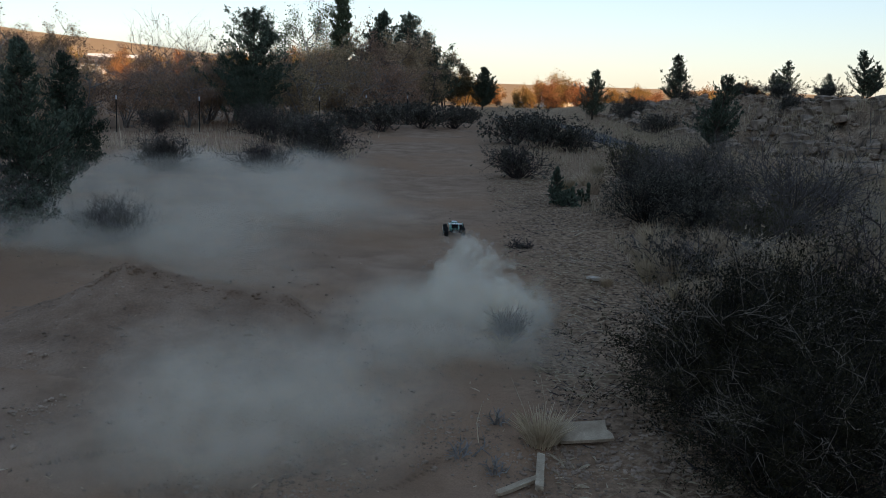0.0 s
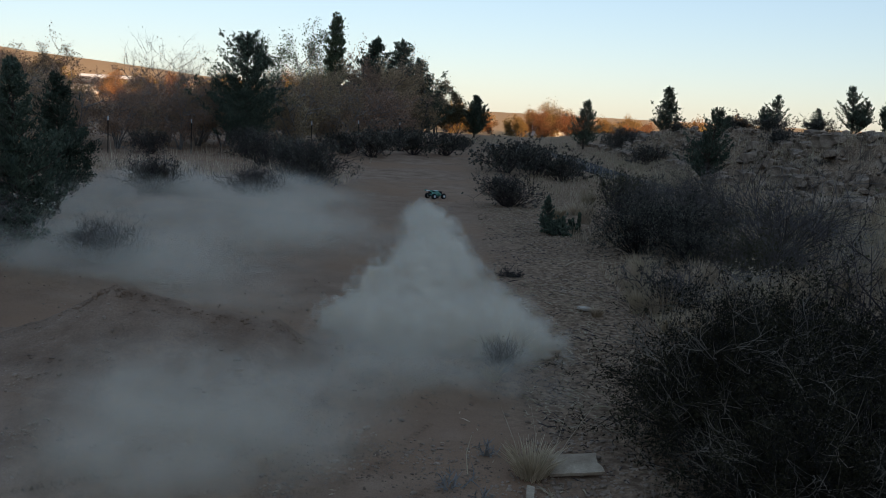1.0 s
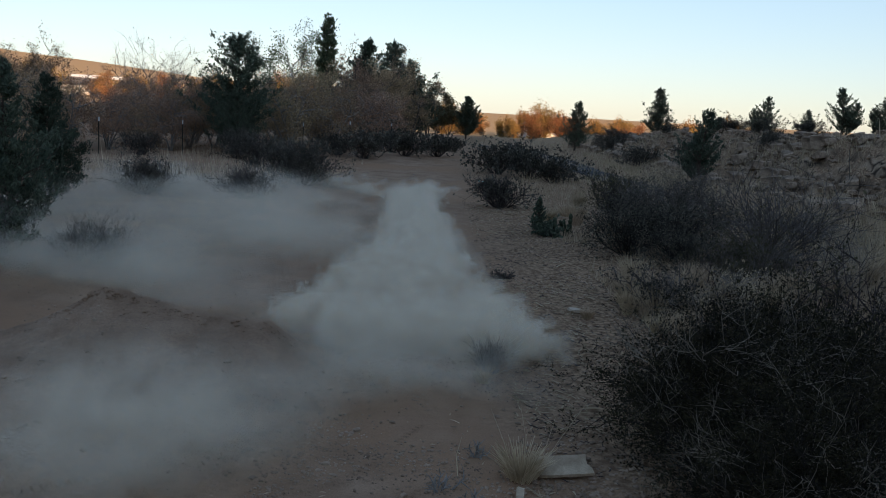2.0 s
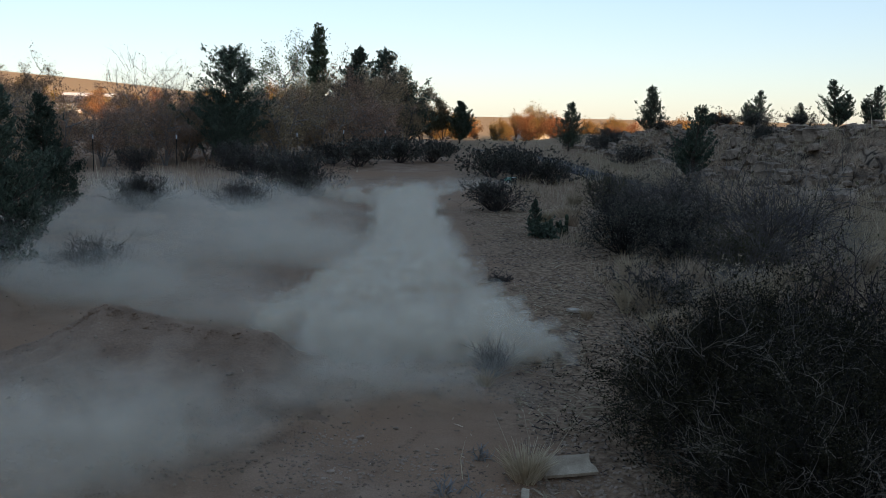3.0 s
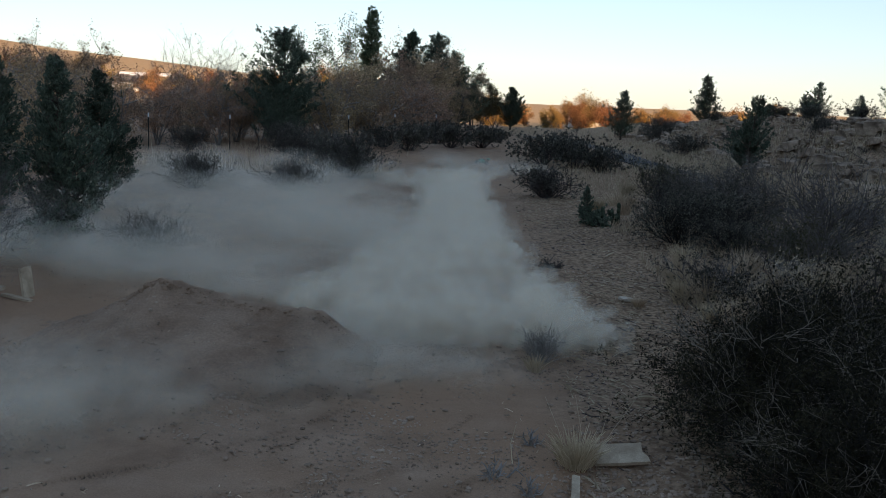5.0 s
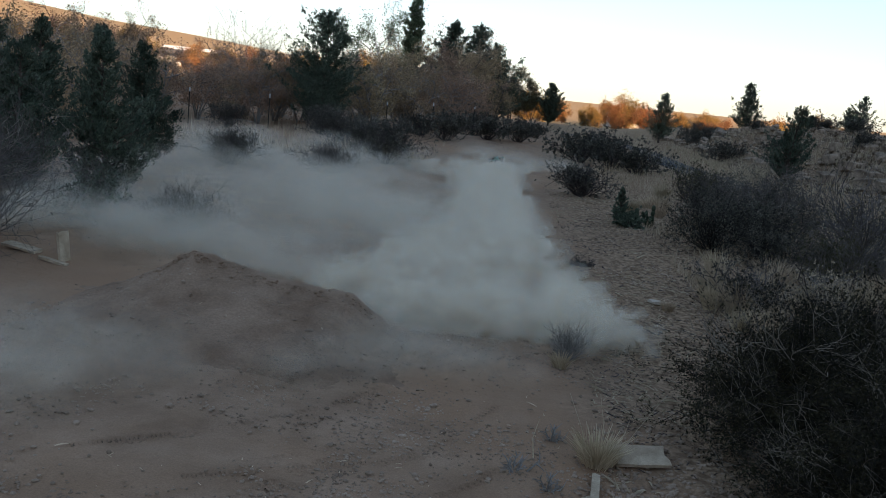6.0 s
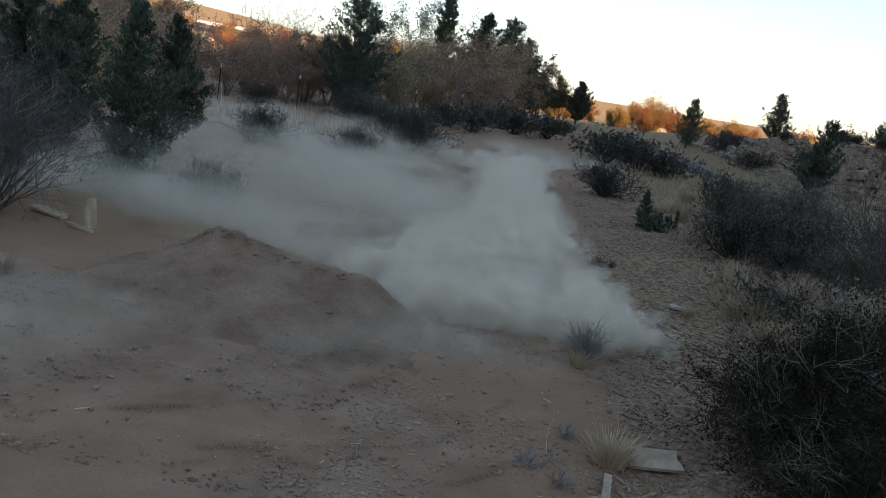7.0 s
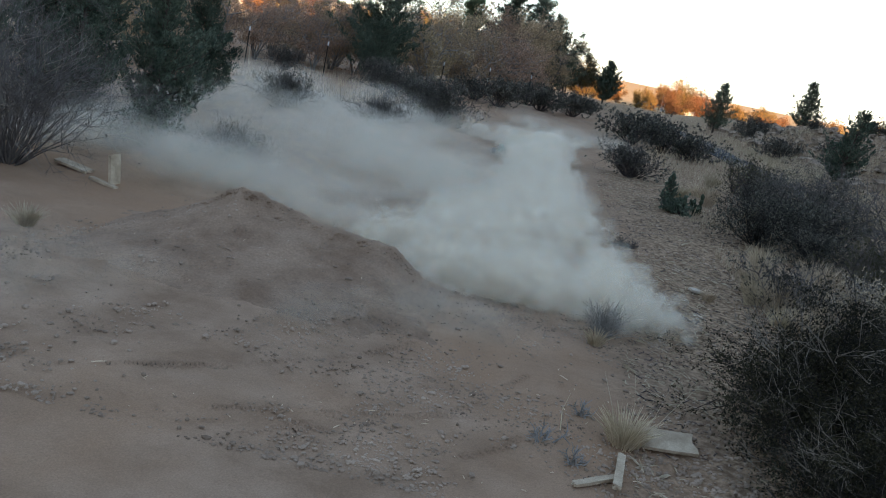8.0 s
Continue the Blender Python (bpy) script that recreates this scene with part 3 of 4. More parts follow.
put(make_bush("shrub", 20, 0.78, 1.0, "soft grey sagebrush half hidden in dust", SAGE, TWIG, 110, 3000, 0.011, upright=0.5, thick=0.5), -4.75, 13.2)
dark = put(make_bush("shrub", 21, 1.5, 1.9, "dark grey-brown sagebrush under the trees", SAGE, DARK_TWIG, 60, 4500, 0.03, thick=0.8), -3.9, 27.4)
again(dark, -4.9, 29.2, 80, 0.9)
row = put(make_bush("shrub", 22, 1.35, 2.0, "grey sagebrush in a dense row at the track's far side", SAGE, DARK_TWIG, 32, 3200, 0.048), -3.2, 39.5)
for x, y, s in ((-1.6, 41.5, 0.95), (-0.2, 42.5, 0.9), (-4.4, 41.0, 0.8), (0.6, 46.0, 0.6), (2.2, 36.5, 1.0), (3.3, 35.5, 1.0), (4.05, 34.4, 0.85), (3.0, 39.0, 1.0), (-2.4, 46.0, 1.0)):
    again(row, x, y, 57 * x, s)
put(make_bush("shrub", 23, 0.50, 0.42, "small blue-grey rabbitbrush with upright wispy stems", SAGE, PALE_BARK, 90, 300, 0.008, upright=0.15, depth=1, thick=0.3), 0.55, 8.55)
put(make_bush("shrub", 24, 0.8, 0.8, "dark crooked small juniper shrub", JUNIPER, DARK_TWIG, 18, 4200, 0.026), -6.1, 13.3)
put(make_bush("shrub", 25, 1.9, 1.7, "tall tangle of bare grey dead branches", SAGE, TWIG, 80, 900, 0.018, depth=3, reach=1.1, thick=0.5, dead=120), -6.25, 10.0)
put(make_bush("shrub", 26, 0.16, 0.5, "low flat mat of dark dry twigs", SAGE, DARK_TWIG, 30, 300, 0.012, upright=0.9), 0.95, 13.6)

near = put(make_bush("shrub", 27, 1.05, 1.4, "dense grey-green rabbitbrush filling the track's edge", SHADED_LEAF, SHADED_TWIG, 60, 20000, 0.012, depth=3, thick=0.5, dead=90), 2.75, 5.9)
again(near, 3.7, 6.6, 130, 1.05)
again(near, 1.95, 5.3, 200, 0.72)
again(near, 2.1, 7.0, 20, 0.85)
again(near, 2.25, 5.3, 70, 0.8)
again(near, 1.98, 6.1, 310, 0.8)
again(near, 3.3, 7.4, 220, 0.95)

# junipers
jun = put(make_juniper("juniper_tree", 31, 3.0, 2.0, "dark green juniper tree standing in dust", n=20000, size=0.026, gaps=0.4, point=1.1, low=0.0), -6.95, 15.3, sink=0.1)
again(jun, -8.1, 19.7, 70, 0.92)
again(jun, -9.1, 17.2, 200, 1.0)
again(jun, -8.6, 14.6, 100, 1.0)
again(jun, -7.75, 14.1, 250, 0.85)
again(jun, -8.2, 11.6, 300, 0.9)
again(jun, -15.2, 33.0, 140, 1.15)
juna = put(make_juniper("juniper_tree", 37, 5.5, 4.3, "tall dark green juniper among brown autumn trees", n=26000, size=0.045, gaps=0.3, point=0.75), -8.85, 41.0, scale=0.95)
again(juna, -8.4, 39.3, 100, 0.5)
junb = put(make_juniper("juniper_tree", 33, 3.6, 2.8, "dense pointed dark juniper beside the track", n=16000, size=0.055, gaps=0.1), 2.0, 80.0)
junc = put(make_juniper("juniper_tree", 34, 3.6, 3.0, "open blue-green juniper on top of the rocky bank", n=10500, size=0.042, gaps=0.35, point=1.15), 15.0, 67.0)
jund = put(make_juniper("juniper_tree", 35, 1.9, 2.1, "wide ragged juniper on the rim of the bank", n=9000, size=0.028, gaps=0.3, point=1.05, leaders=2), 14.4, 43.0)
again(junc, 9.1, 65.0, 60, 0.95, label="ragged juniper near the paved path")
again(jund, 15.2, 36.5, 160, 1.05, tall=0.95)
again(jund, 16.6, 36.0, 30, 0.9)
again(jund, 15.9, 42.0, 250, 0.6)
again(jund, 9.2, 34.0, 300, 1.4, tall=1.05, label="blue-green juniper at the foot of the rocky bank")
again(jund, 13.6, 47.5, 300, 0.6, label="small juniper rooted on the rocky bank")
for x, y, s in ((-5.5, 66.0, 2.05), (-3.5, 67.0, 2.05), (-2.1, 64.0, 1.65)):
    again(junc, x, y, 40 * x, s, tall=0.95, label="tall green conifer behind brown autumn trees")

# broadleaf trees along the fence
put(make_juniper("poplar_tree", 41, 8.0, 2.0, "tall narrow green poplar behind autumn trees", GREEN, 18000, 0.065, "poplars", 0.55, 0.1, 0.15), -7.4, 60.0)
put(make_tree("cottonwood_tree", 42, 6.6, 3.4, "sparse green cottonwood with pale limbs", GREEN, PALE_BARK, 7000, 0.07, "green trees", 3, 2, 0.3), -9.7, 60.5)
bare = put(make_tree("bare_tree", 43, 5.2, 3.4, "leafless pale-twigged tree behind the fence", BROWN, PALE_BARK, 300, 0.05, "bare trees", 3, 14, 0.15, 5, girth=0.006), -13.4, 45.5)
bro = put(make_tree("autumn_tree", 44, 5.8, 4.2, "rusty brown autumn tree with thinning leaves", BROWN, TWIG, 11000, 0.056, depth=3, trunks=4, start=0.06, fluff=0.021), -5.2, 54.0, scale=0.9)
brb = put(make_tree("autumn_tree", 45, 4.0, 3.6, "brown autumn thicket tree along the fence", BROWN, PALE_BARK, 8500, 0.05, depth=3, trunks=5, start=0.04, fluff=0.021), -11.6, 44.0)
for x, y, s in ((-3.4, 55.0, 0.98), (-6.6, 52.0, 0.9), (-2.2, 58.0, 0.95), (-17.6, 42.0, 0.85), (-20.4, 44.0, 0.85), (-15.6, 47.5, 0.7), (-22.5, 47.0, 0.8), (-4.2, 59.0, 0.95), (-26, 52, 0.95)):
    again(bro, x, y, 71 * x, 0.9 * s)
for x, y, s in ((-13.0, 43.0, 0.9), (-7.0, 44.0, 1.0), (-14.5, 44.0, 0.75), (-9.8, 47.0, 1.0), (-5.6, 46.5, 0.95), (-18.8, 45.0, 1.1), (-16.6, 40.5, 0.9), (-12.4, 48.0, 0.95), (-8.4, 50.0, 1.1), (-20.0, 38.0, 1.0), (-23.0, 40.0, 1.0), (-12.2, 24.5, 0.85), (-14.8, 27.5, 1.0), (-17.5, 33.0, 1.0), (-13.6, 39.0, 0.85), (-15.0, 38.0, 0.9), (-11.6, 41.0, 0.85), (-6.4, 48.0, 1.0), (-4.6, 50.0, 1.0), (-10.6, 44.5, 0.9), (-8.0, 46.5, 1.0), (-3.2, 51.0, 0.9), (-16.8, 37.0, 0.9), (-13.2, 28.5, 0.7)):
    again(brb, x, y, 83 * x, s)
again(bare, -10.2, 15.8, 40, 0.62, label="leafless pale shrub tree beside junipers")
rnd = put(make_tree("round_tree", 46, 4.6, 4.6, "rounded olive-green tree at the track's end", OLIVE, BARK, 12000, 0.085, "green trees", 3, 3), -1.2, 76.0)
again(rnd, 0.6, 90.0, 100, 0.85)

# sunlit trees in the distance
gol = put(make_tree("golden_tree", 47, 8.5, 8.0, "sunlit golden autumn tree in the distance", GOLD, BARK, 7000, 0.22, "distant sunlit trees", 2, 4, 0.15, 6, 0.06), 23.0, 235.0)
rng = np.random.default_rng(5)
for k in range(104):
    y = rng.uniform(205, 270) if k < 37 else rng.uniform(205, 420)
    x = -3 + 80 * (k + rng.random()) / 37 if k < 37 else -y * rng.uniform(0.02, 0.62)
    again(gol, x, y, rng.uniform(0, 360), rng.uniform(0.4, 0.8) * (1.0 if k < 37 else 1.5), tall=rng.uniform(0.85, 1.25))


# ---- stones, grass and wood on the ground ----
def rock_geo(seed, flat=0.6, cuts=2):
    bm = bmesh.new()
    bmesh.ops.create_icosphere(bm, subdivisions=cuts, radius=0.5)
    for v in bm.verts:
        d = noise.noise(v.co * 2.3 + Vector((seed * 7.1, 0, 0))) * 0.30 + noise.noise(v.co * 5.5 + Vector((0, seed * 3.3, 0))) * 0.12
        v.co *= 1 + d
        for ax in range(3):  # broken flat faces
            v.co[ax] = max(-0.29, min(0.29, v.co[ax])) * 1.2 * (1.0 if ax < 2 else flat)
    return from_bm(bm)


ROCKS = [part("rock", rock_geo(k, 0.5 + 0.1 * (k % 4)), STONE) for k in range(7)]
rng = np.random.default_rng(31)
for k in range(330):
    y = 16 + 56 * rng.random() ** 1.2
    ledge = (0.10, 0.34, 0.60, 0.86)[k % 4] + 0.05 * rng.normal()
    x = 9.9 + 4.4 * ledge + 0.35 * math.sin(y * 0.7) + 0.2 * rng.normal()
    s = rng.uniform(0.35, 1.1) * (0.95 - 0.3 * ledge)
    src = ROCKS[k % 7]
    ob = src if k < 7 else new("rock", src.data)
    ob.matrix_basis = pose(x, y, ground_at(x, y) + 0.10 * s, rng.uniform(-10, 10), rng.uniform(-16, 4), rng.uniform(-25, 25)) @ Matrix.Diagonal((s * rng.uniform(0.7, 1.1), s * rng.uniform(0.9, 1.9), s * rng.uniform(0.7, 1.2), 1))
    tagged(ob, "weathered tan rock sticking out of the bank", "rock", "rocks of the bank")


def scatter_stones(name, n, area, size, seed, material, label):
    """Loose small stones, each a broken eight-faced lump."""
    rng = np.random.default_rng(seed)
    x, y = area(rng, n)
    bm = bmesh.new()
    bmesh.ops.create_icosphere(bm, subdivisions=1, radius=1)
    base, tri = from_bm(bm)
    base = base * np.array([1.0, 0.8, 0.62])
    s = size * np.clip(rng.lognormal(0, 0.42, n), 0.3, 2.2)
    v = base[None] * s[:, None, None] * rng.uniform(0.82, 1.15, (n, len(base), 1)) * rng.uniform(0.75, 1.25, (n, 1, 3))
    a = rng.uniform(0, 2 * math.pi, n)
    c, d = np.cos(a)[:, None], np.sin(a)[:, None]
    v = np.stack([v[..., 0] * c - v[..., 1] * d, v[..., 0] * d + v[..., 1] * c, v[..., 2]], -1)
    v += np.stack([x, y, height(x, y) + 0.22 * s], -1)[:, None]
    f = (np.array(tri)[None] + len(base) * np.arange(n)[:, None, None]).reshape(-1, 3)
    return tagged(part(name, (v.reshape(-1, 3), f), material), label, "gravel", kind="stuff")


def clumped(x0, x1, y0, y1, scale, keep, seed):
    def area(rng, n):
        x, y = rng.uniform(x0, x1, n * 6), y0 + (y1 - y0) * rng.random(n * 6) ** 1.4
        ok = fbm(x, y, scale, 3, seed) + rng.normal(0, 0.25, n * 6) > keep
        return x[ok][:n] if ok.sum() >= n else np.resize(x[ok], n), y[ok][:n] if ok.sum() >= n else np.resize(y[ok], n)
    return area


scatter_stones("gravel", 8000, clumped(-4.5, 1.2, 4.6, 9.2, 1.6, 0.05, 41), 0.0088, 42, GRAVEL, "small loose brown stones scattered over the track")
scatter_stones("gravel", 420, clumped(-4.2, 1.0, 4.6, 9.0, 1.0, -0.1, 43), 0.0145, 44, GRAVEL, "larger loose stones lying on the dirt")
scatter_stones("gravel", 9000, clumped(0.7, 5.0, 5.5, 24, 1.0, -0.1, 45), 0.014, 46, GRAVEL, "stones and clods along the rough side of the track")
scatter_stones("gravel", 1600, clumped(-7.0, 1.0, 9.0, 26, 0.6, 0.2, 47), 0.011, 48, GRAVEL, "fine stones on the far part of the track")
scatter_stones("gravel", 5200, clumped(9.4, 14.2, 16, 60, 0.5, -0.1, 49), 0.075, 50, STONE, "broken rubble on the rocky bank")

def lip_area(rng, n):
    x = rng.uniform(-3.5, -1.2, n)
    return x, 8.5 + 0.08 * fbm(x, 0 * x, 0.9, 2, 6) - np.abs(rng.normal(0, 0.09, n)) + 0.03


scatter_stones("gravel", 420, lip_area, 0.011, 57, SOIL, "crumbled clods along the lip of the mound")
scatter_stones("gravel", 40, lambda rng, n: (rng.uniform(-3.3, -2.9, n), 8.5 + rng.normal(0, 0.05, n)), 0.022, 58, SOIL, "dark crumbled clods at the top of the mound")


def make_print(points, seed):
    """A knobbly tyre print: two rows of slanted blocks with pressed edges."""
    pts = np.array(points, float)
    d = np.r_[0, np.cumsum(np.hypot(*np.diff(pts, axis=0).T))]
    s, w = np.arange(0, d[-1], 0.011), np.linspace(-0.075, 0.075, 15)
    cx, cy = np.interp(s, d, pts[:, 0]), np.interp(s, d, pts[:, 1])
    ax, ay = np.gradient(cx), np.gradient(cy)
    n = np.hypot(ax, ay)
    gs, gw = np.meshgrid(s, w, indexing="ij")
    gx, gy = cx[:, None] - (ay / n)[:, None] * gw, cy[:, None] + (ax / n)[:, None] * gw
    knob = np.clip(3 * np.sin(2 * math.pi * (gs + 0.5 * np.abs(gw)) / 0.055) * np.sign(np.cos(gw * 60)), -1, 1)
    fade = np.clip(fbm(gx, gy, 2.2, 3, seed) * 1.5 + 0.5, 0, 1) * (1 - np.abs(gw) / 0.075) ** 0.5
    gz = height(gx, gy) + 0.006 + 0.0095 * knob * fade - 0.024 * (1 - fade)
    k = len(w)
    i = (np.arange(len(s) - 1)[:, None] * k + np.arange(k - 1)[None, :]).reshape(-1)
    ob = part("tyre_print", (np.stack([gx, gy, gz], -1).reshape(-1, 3), np.stack([i, i + 1, i + 1 + k, i + k], 1)), DIRT, smooth=True)
    return tagged(ob, "knobbly tyre print pressed into the dry dirt", "tyre print", "tyre prints")


make_print([(-1.7, 5.2), (-1.2, 5.7), (-0.7, 6.3), (-0.3, 7.2), (-0.1, 8.2)], 81)
make_print([(-1.3, 5.0), (-0.8, 5.5), (-0.35, 6.2), (0.0, 7.1), (0.2, 8.0)], 82)
make_print([(-2.6, 5.3), (-1.8, 5.9), (-1.2, 6.6), (-0.9, 7.2)], 83)
make_print([(-0.6, 4.9), (-0.1, 5.5), (0.15, 6.3), (0.2, 7.0)], 84)
make_print([(-2.1, 4.9), (-1.4, 5.3), (-0.7, 5.7), (0.1, 6.1)], 85)
make_print([(-1.6, 4.7), (-1.2, 5.3), (-1.0, 5.9), (-0.6, 6.6)], 86)

st = part("stone", rock_geo(21, 0.35), PALE_STONE)
st.matrix_basis = pose(1.74, 11.45, ground_at(1.74, 11.45) + 0.03, 4, 6, 20) @ Matrix.Diagonal((0.24, 0.16, 0.16, 1))
tagged(st, "flat pale stone lying beside a grass tuft", "stone", "stones")


def litter(name, n, area, seed, ln, material, label):
    """Dry slivers lying flat."""
    rng = np.random.default_rng(seed)
    x, y = area(rng, n)
    a, l = rng.uniform(0, 2 * math.pi, n), ln * rng.lognormal(0, 0.5, n)
    dx, dy = np.cos(a) * l, np.sin(a) * l
    w = 0.05 * l + 0.0025
    px, py = -np.sin(a) * w, np.cos(a) * w
    x2, y2 = x + dx, y + dy
    za, zb = height(x, y) + 0.006, height(x2, y2) + 0.008 + rng.random(n) * 0.25 * l
    mx, my, mz = (x + x2) / 2, (y + y2) / 2, (za + zb) / 2 + w * 1.2
    v = np.stack([np.stack([x + px, y + py, za], -1), np.stack([x - px, y - py, za], -1), np.stack([mx, my, mz], -1), np.stack([x2, y2, zb], -1)], 1).reshape(-1, 3)
    f = (np.array([(0, 2, 1), (0, 3, 2), (1, 2, 3)])[None] + 4 * np.arange(n)[:, None, None]).reshape(-1, 3)
    return tagged(part(name, (v, f), material), label, "litter", kind="stuff")


litter("dry_litter", 9500, clumped(0.7, 6.5, 5.2, 26, 0.8, 0.0, 51), 52, 0.05, STRAW, "dry straw and twig litter beside the track")
litter("dry_litter", 4500, clumped(0.8, 6.0, 5.2, 20, 1.2, 0.0, 53), 54, 0.04, DARK_TWIG, "dark dry twig litter beside the track")
litter("dry_litter", 70, clumped(-4.0, 1.0, 4.8, 8.5, 1.2, 0.0, 55), 56, 0.03, STRAW, "single straws lying on the bare dirt")


def grass_field(name, n, area, seed, h, label):
    """Standing dry blades, three-sided and bent."""
    rng = np.random.default_rng(seed)
    x, y = area(rng, n)
    z = height(x, y)
    a, l = rng.uniform(0, 2 * math.pi, n), h * rng.lognormal(0, 0.35, n)
    bend = rng.uniform(0.1, 0.7, n) * l
    w = 0.004 + 0.012 * l
    p = np.stack([x, y, z], -1)
    side = np.stack([-np.sin(a), np.cos(a), 0 * a], -1) * w[:, None]
    out = np.stack([np.cos(a), np.sin(a), 0 * a], -1)
    tip = p + out * bend[:, None] + np.stack([0 * a, 0 * a, l], -1)
    back = p + out * w[:, None]
    v = np.stack([p - side, p + side, back, tip], 1).reshape(-1, 3)
    f = (np.array([(0, 1, 3), (1, 2, 3), (2, 0, 3)])[None] + 4 * np.arange(n)[:, None, None]).reshape(-1, 3)
    return tagged(part(name, (v, f), STRAW), label, "grass", kind="stuff")


grass_field("dry_grass", 16000, clumped(2.4, 9.5, 9.5, 34, 0.5, 0.15, 61), 62, 0.17, "tan dry grass between the shrubs")
grass_field("dry_grass", 12000, clumped(8.4, 13.0, 13, 60, 0.4, 0.0, 63), 64, 0.22, "tan dry grass at the foot of the bank")
grass_field("dry_grass", 9000, clumped(6.6, 10.5, 13.0, 25, 0.5, -0.1, 59), 60, 0.28, "tall tan dry grass between the thicket and the bank")
grass_field("dry_grass", 5000, clumped(3.0, 14.0, 34, 75, 0.2, 0.0, 65), 66, 0.25, "tan dry grass along the paved path")
grass_field("dry_grass", 5000, clumped(-22, -3, 28, 45, 0.2, 0.0, 67), 68, 0.3, "tan dry grass below the fence trees")

tuft = put(make_tuft("grass_tuft", 71, 0.26, 0.34, "pale dry bunchgrass growing beside a plank", 260), 0.64, 6.05)
put(make_tuft("grass_tuft", 72, 0.17, 0.2, "small pale dry grass tuft on the dirt", 120), 0.47, 8.2)
for x, y, s in ((1.85, 11.2, 0.55), (2.55, 10.5, 0.9), (2.8, 10.2, 0.8), (3.3, 11.8, 1.1), (3.0, 12.4, 1.0), (-4.65, 7.75, 0.8), (2.2, 19.6, 1.0), (2.5, 21.5, 1.3), (3.1, 22.6, 1.4), (2.9, 10.9, 0.9), (3.9, 12.6, 1.2), (4.6, 13.2, 1.3), (5.2, 13.6, 1.4)):
    again(tuft, x, y, 90 * x, s, label="dry tan bunchgrass at the edge of the shrubs")


high = put(make_tuft("grass_tuft", 73, 0.5, 0.42, "tall fine dry grass in front of the brush", 260, STRAW, 0.0042), 2.65, 11.2)
for x, y, s in ((2.95, 11.7, 1.0), (3.15, 10.9, 0.8), (2.5, 12.2, 0.75), (3.5, 12.9, 1.1), (2.8, 13.2, 0.8), (4.1, 11.6, 1.0), (2.75, 10.3, 0.7), (3.3, 10.2, 0.8), (2.4, 11.5, 0.7), (2.9, 13.8, 0.9), (3.6, 13.4, 1.0), (4.9, 12.4, 0.9), (5.6, 13.0, 1.1), (6.5, 14.2, 1.1), (7.2, 15.5, 1.2), (7.8, 17.0, 1.2), (8.2, 15.2, 1.2), (7.0, 13.4, 1.0), (3.0, 20.5, 0.8), (3.3, 22.0, 0.9), (3.7, 25.0, 1.0), (4.6, 26.5, 1.1), (5.3, 28.0, 1.1), (3.5, 19.0, 0.8), (5.7, 22.0, 1.1), (7.0, 23.0, 1.2), (8.4, 21.0, 1.2)):
    again(high, x, y, 120 * x, s)


def stalk(name, pts, r, label, material=STRAW):
    ob = Stems(1, 4)
    ob.tube(pts, [r * (1 - 0.7 * i / (len(pts) - 1)) for i in range(len(pts))])
    return tagged(part(name, ob.geo(), material), label, "stalk", "dry stalks")


g = ground_at(0.8, 6.2)
stalk("dry_stalk", [(0.78, 6.25, g - 0.02), (0.92, 6.35, g + 0.17), (1.10, 6.42, g + 0.42)], 0.004, "thin dry stalk leaning out of the bunchgrass")
stalk("dry_stalk", [(0.58, 6.10, g - 0.02), (0.52, 6.15, g + 0.2), (0.42, 6.18, g + 0.42)], 0.003, "thin bent dry grass stalk")
stalk("dry_stalk", [(0.68, 6.1, g - 0.02), (0.66, 6.15, g + 0.25), (0.62, 6.18, g + 0.44)], 0.003, "thin upright dry grass stalk")
stalk("dry_stalk", [(0.74, 6.1, g - 0.02), (0.80, 6.12, g + 0.2), (0.86, 6.18, g + 0.40)], 0.003, "thin dry grass stalk with a bare tip")
stalk("dry_stalk", [(0.22, 6.0, g - 0.02), (0.20, 6.02, g + 0.14), (0.23, 6.05, g + 0.26)], 0.004, "short pale weed stalk on the dirt")
for x, y in ((0.1, 5.75), (0.3, 5.5), (0.35, 6.4)):
    put(make_bush("dry_weed", int(80 + 10 * x), 0.2, 0.3, "small bare dry weed on the dirt", SAGE, PALE_BARK, 8, 0, 0.01, group="dry weeds", depth=1), x, y)


def plank(name, x, y, length, width, thick, rx, ry, rz, label, lift=0.0):
    bm = bmesh.new()
    bmesh.ops.create_cube(bm, size=1)
    bmesh.ops.subdivide_edges(bm, edges=bm.edges[:], cuts=3, use_grid_fill=True)
    for v in bm.verts:
        e = 1.0 if abs(v.co.x) > 0.49 else 0.0
        v.co = Vector((v.co.x * length + e * 0.03 * noise.noise(Vector((v.co.y * 9, x * 5, v.co.z))), v.co.y * width, v.co.z * thick + 0.006 * noise.noise(Vector((v.co.x * 3, y, 0)))))
    ob = part(name, from_bm(bm), WOOD)
    ob.matrix_basis = pose(x, y, ground_at(x, y) + thick / 2 + lift, rx, ry, rz)
    return tagged(ob, label, "plank", "old planks")


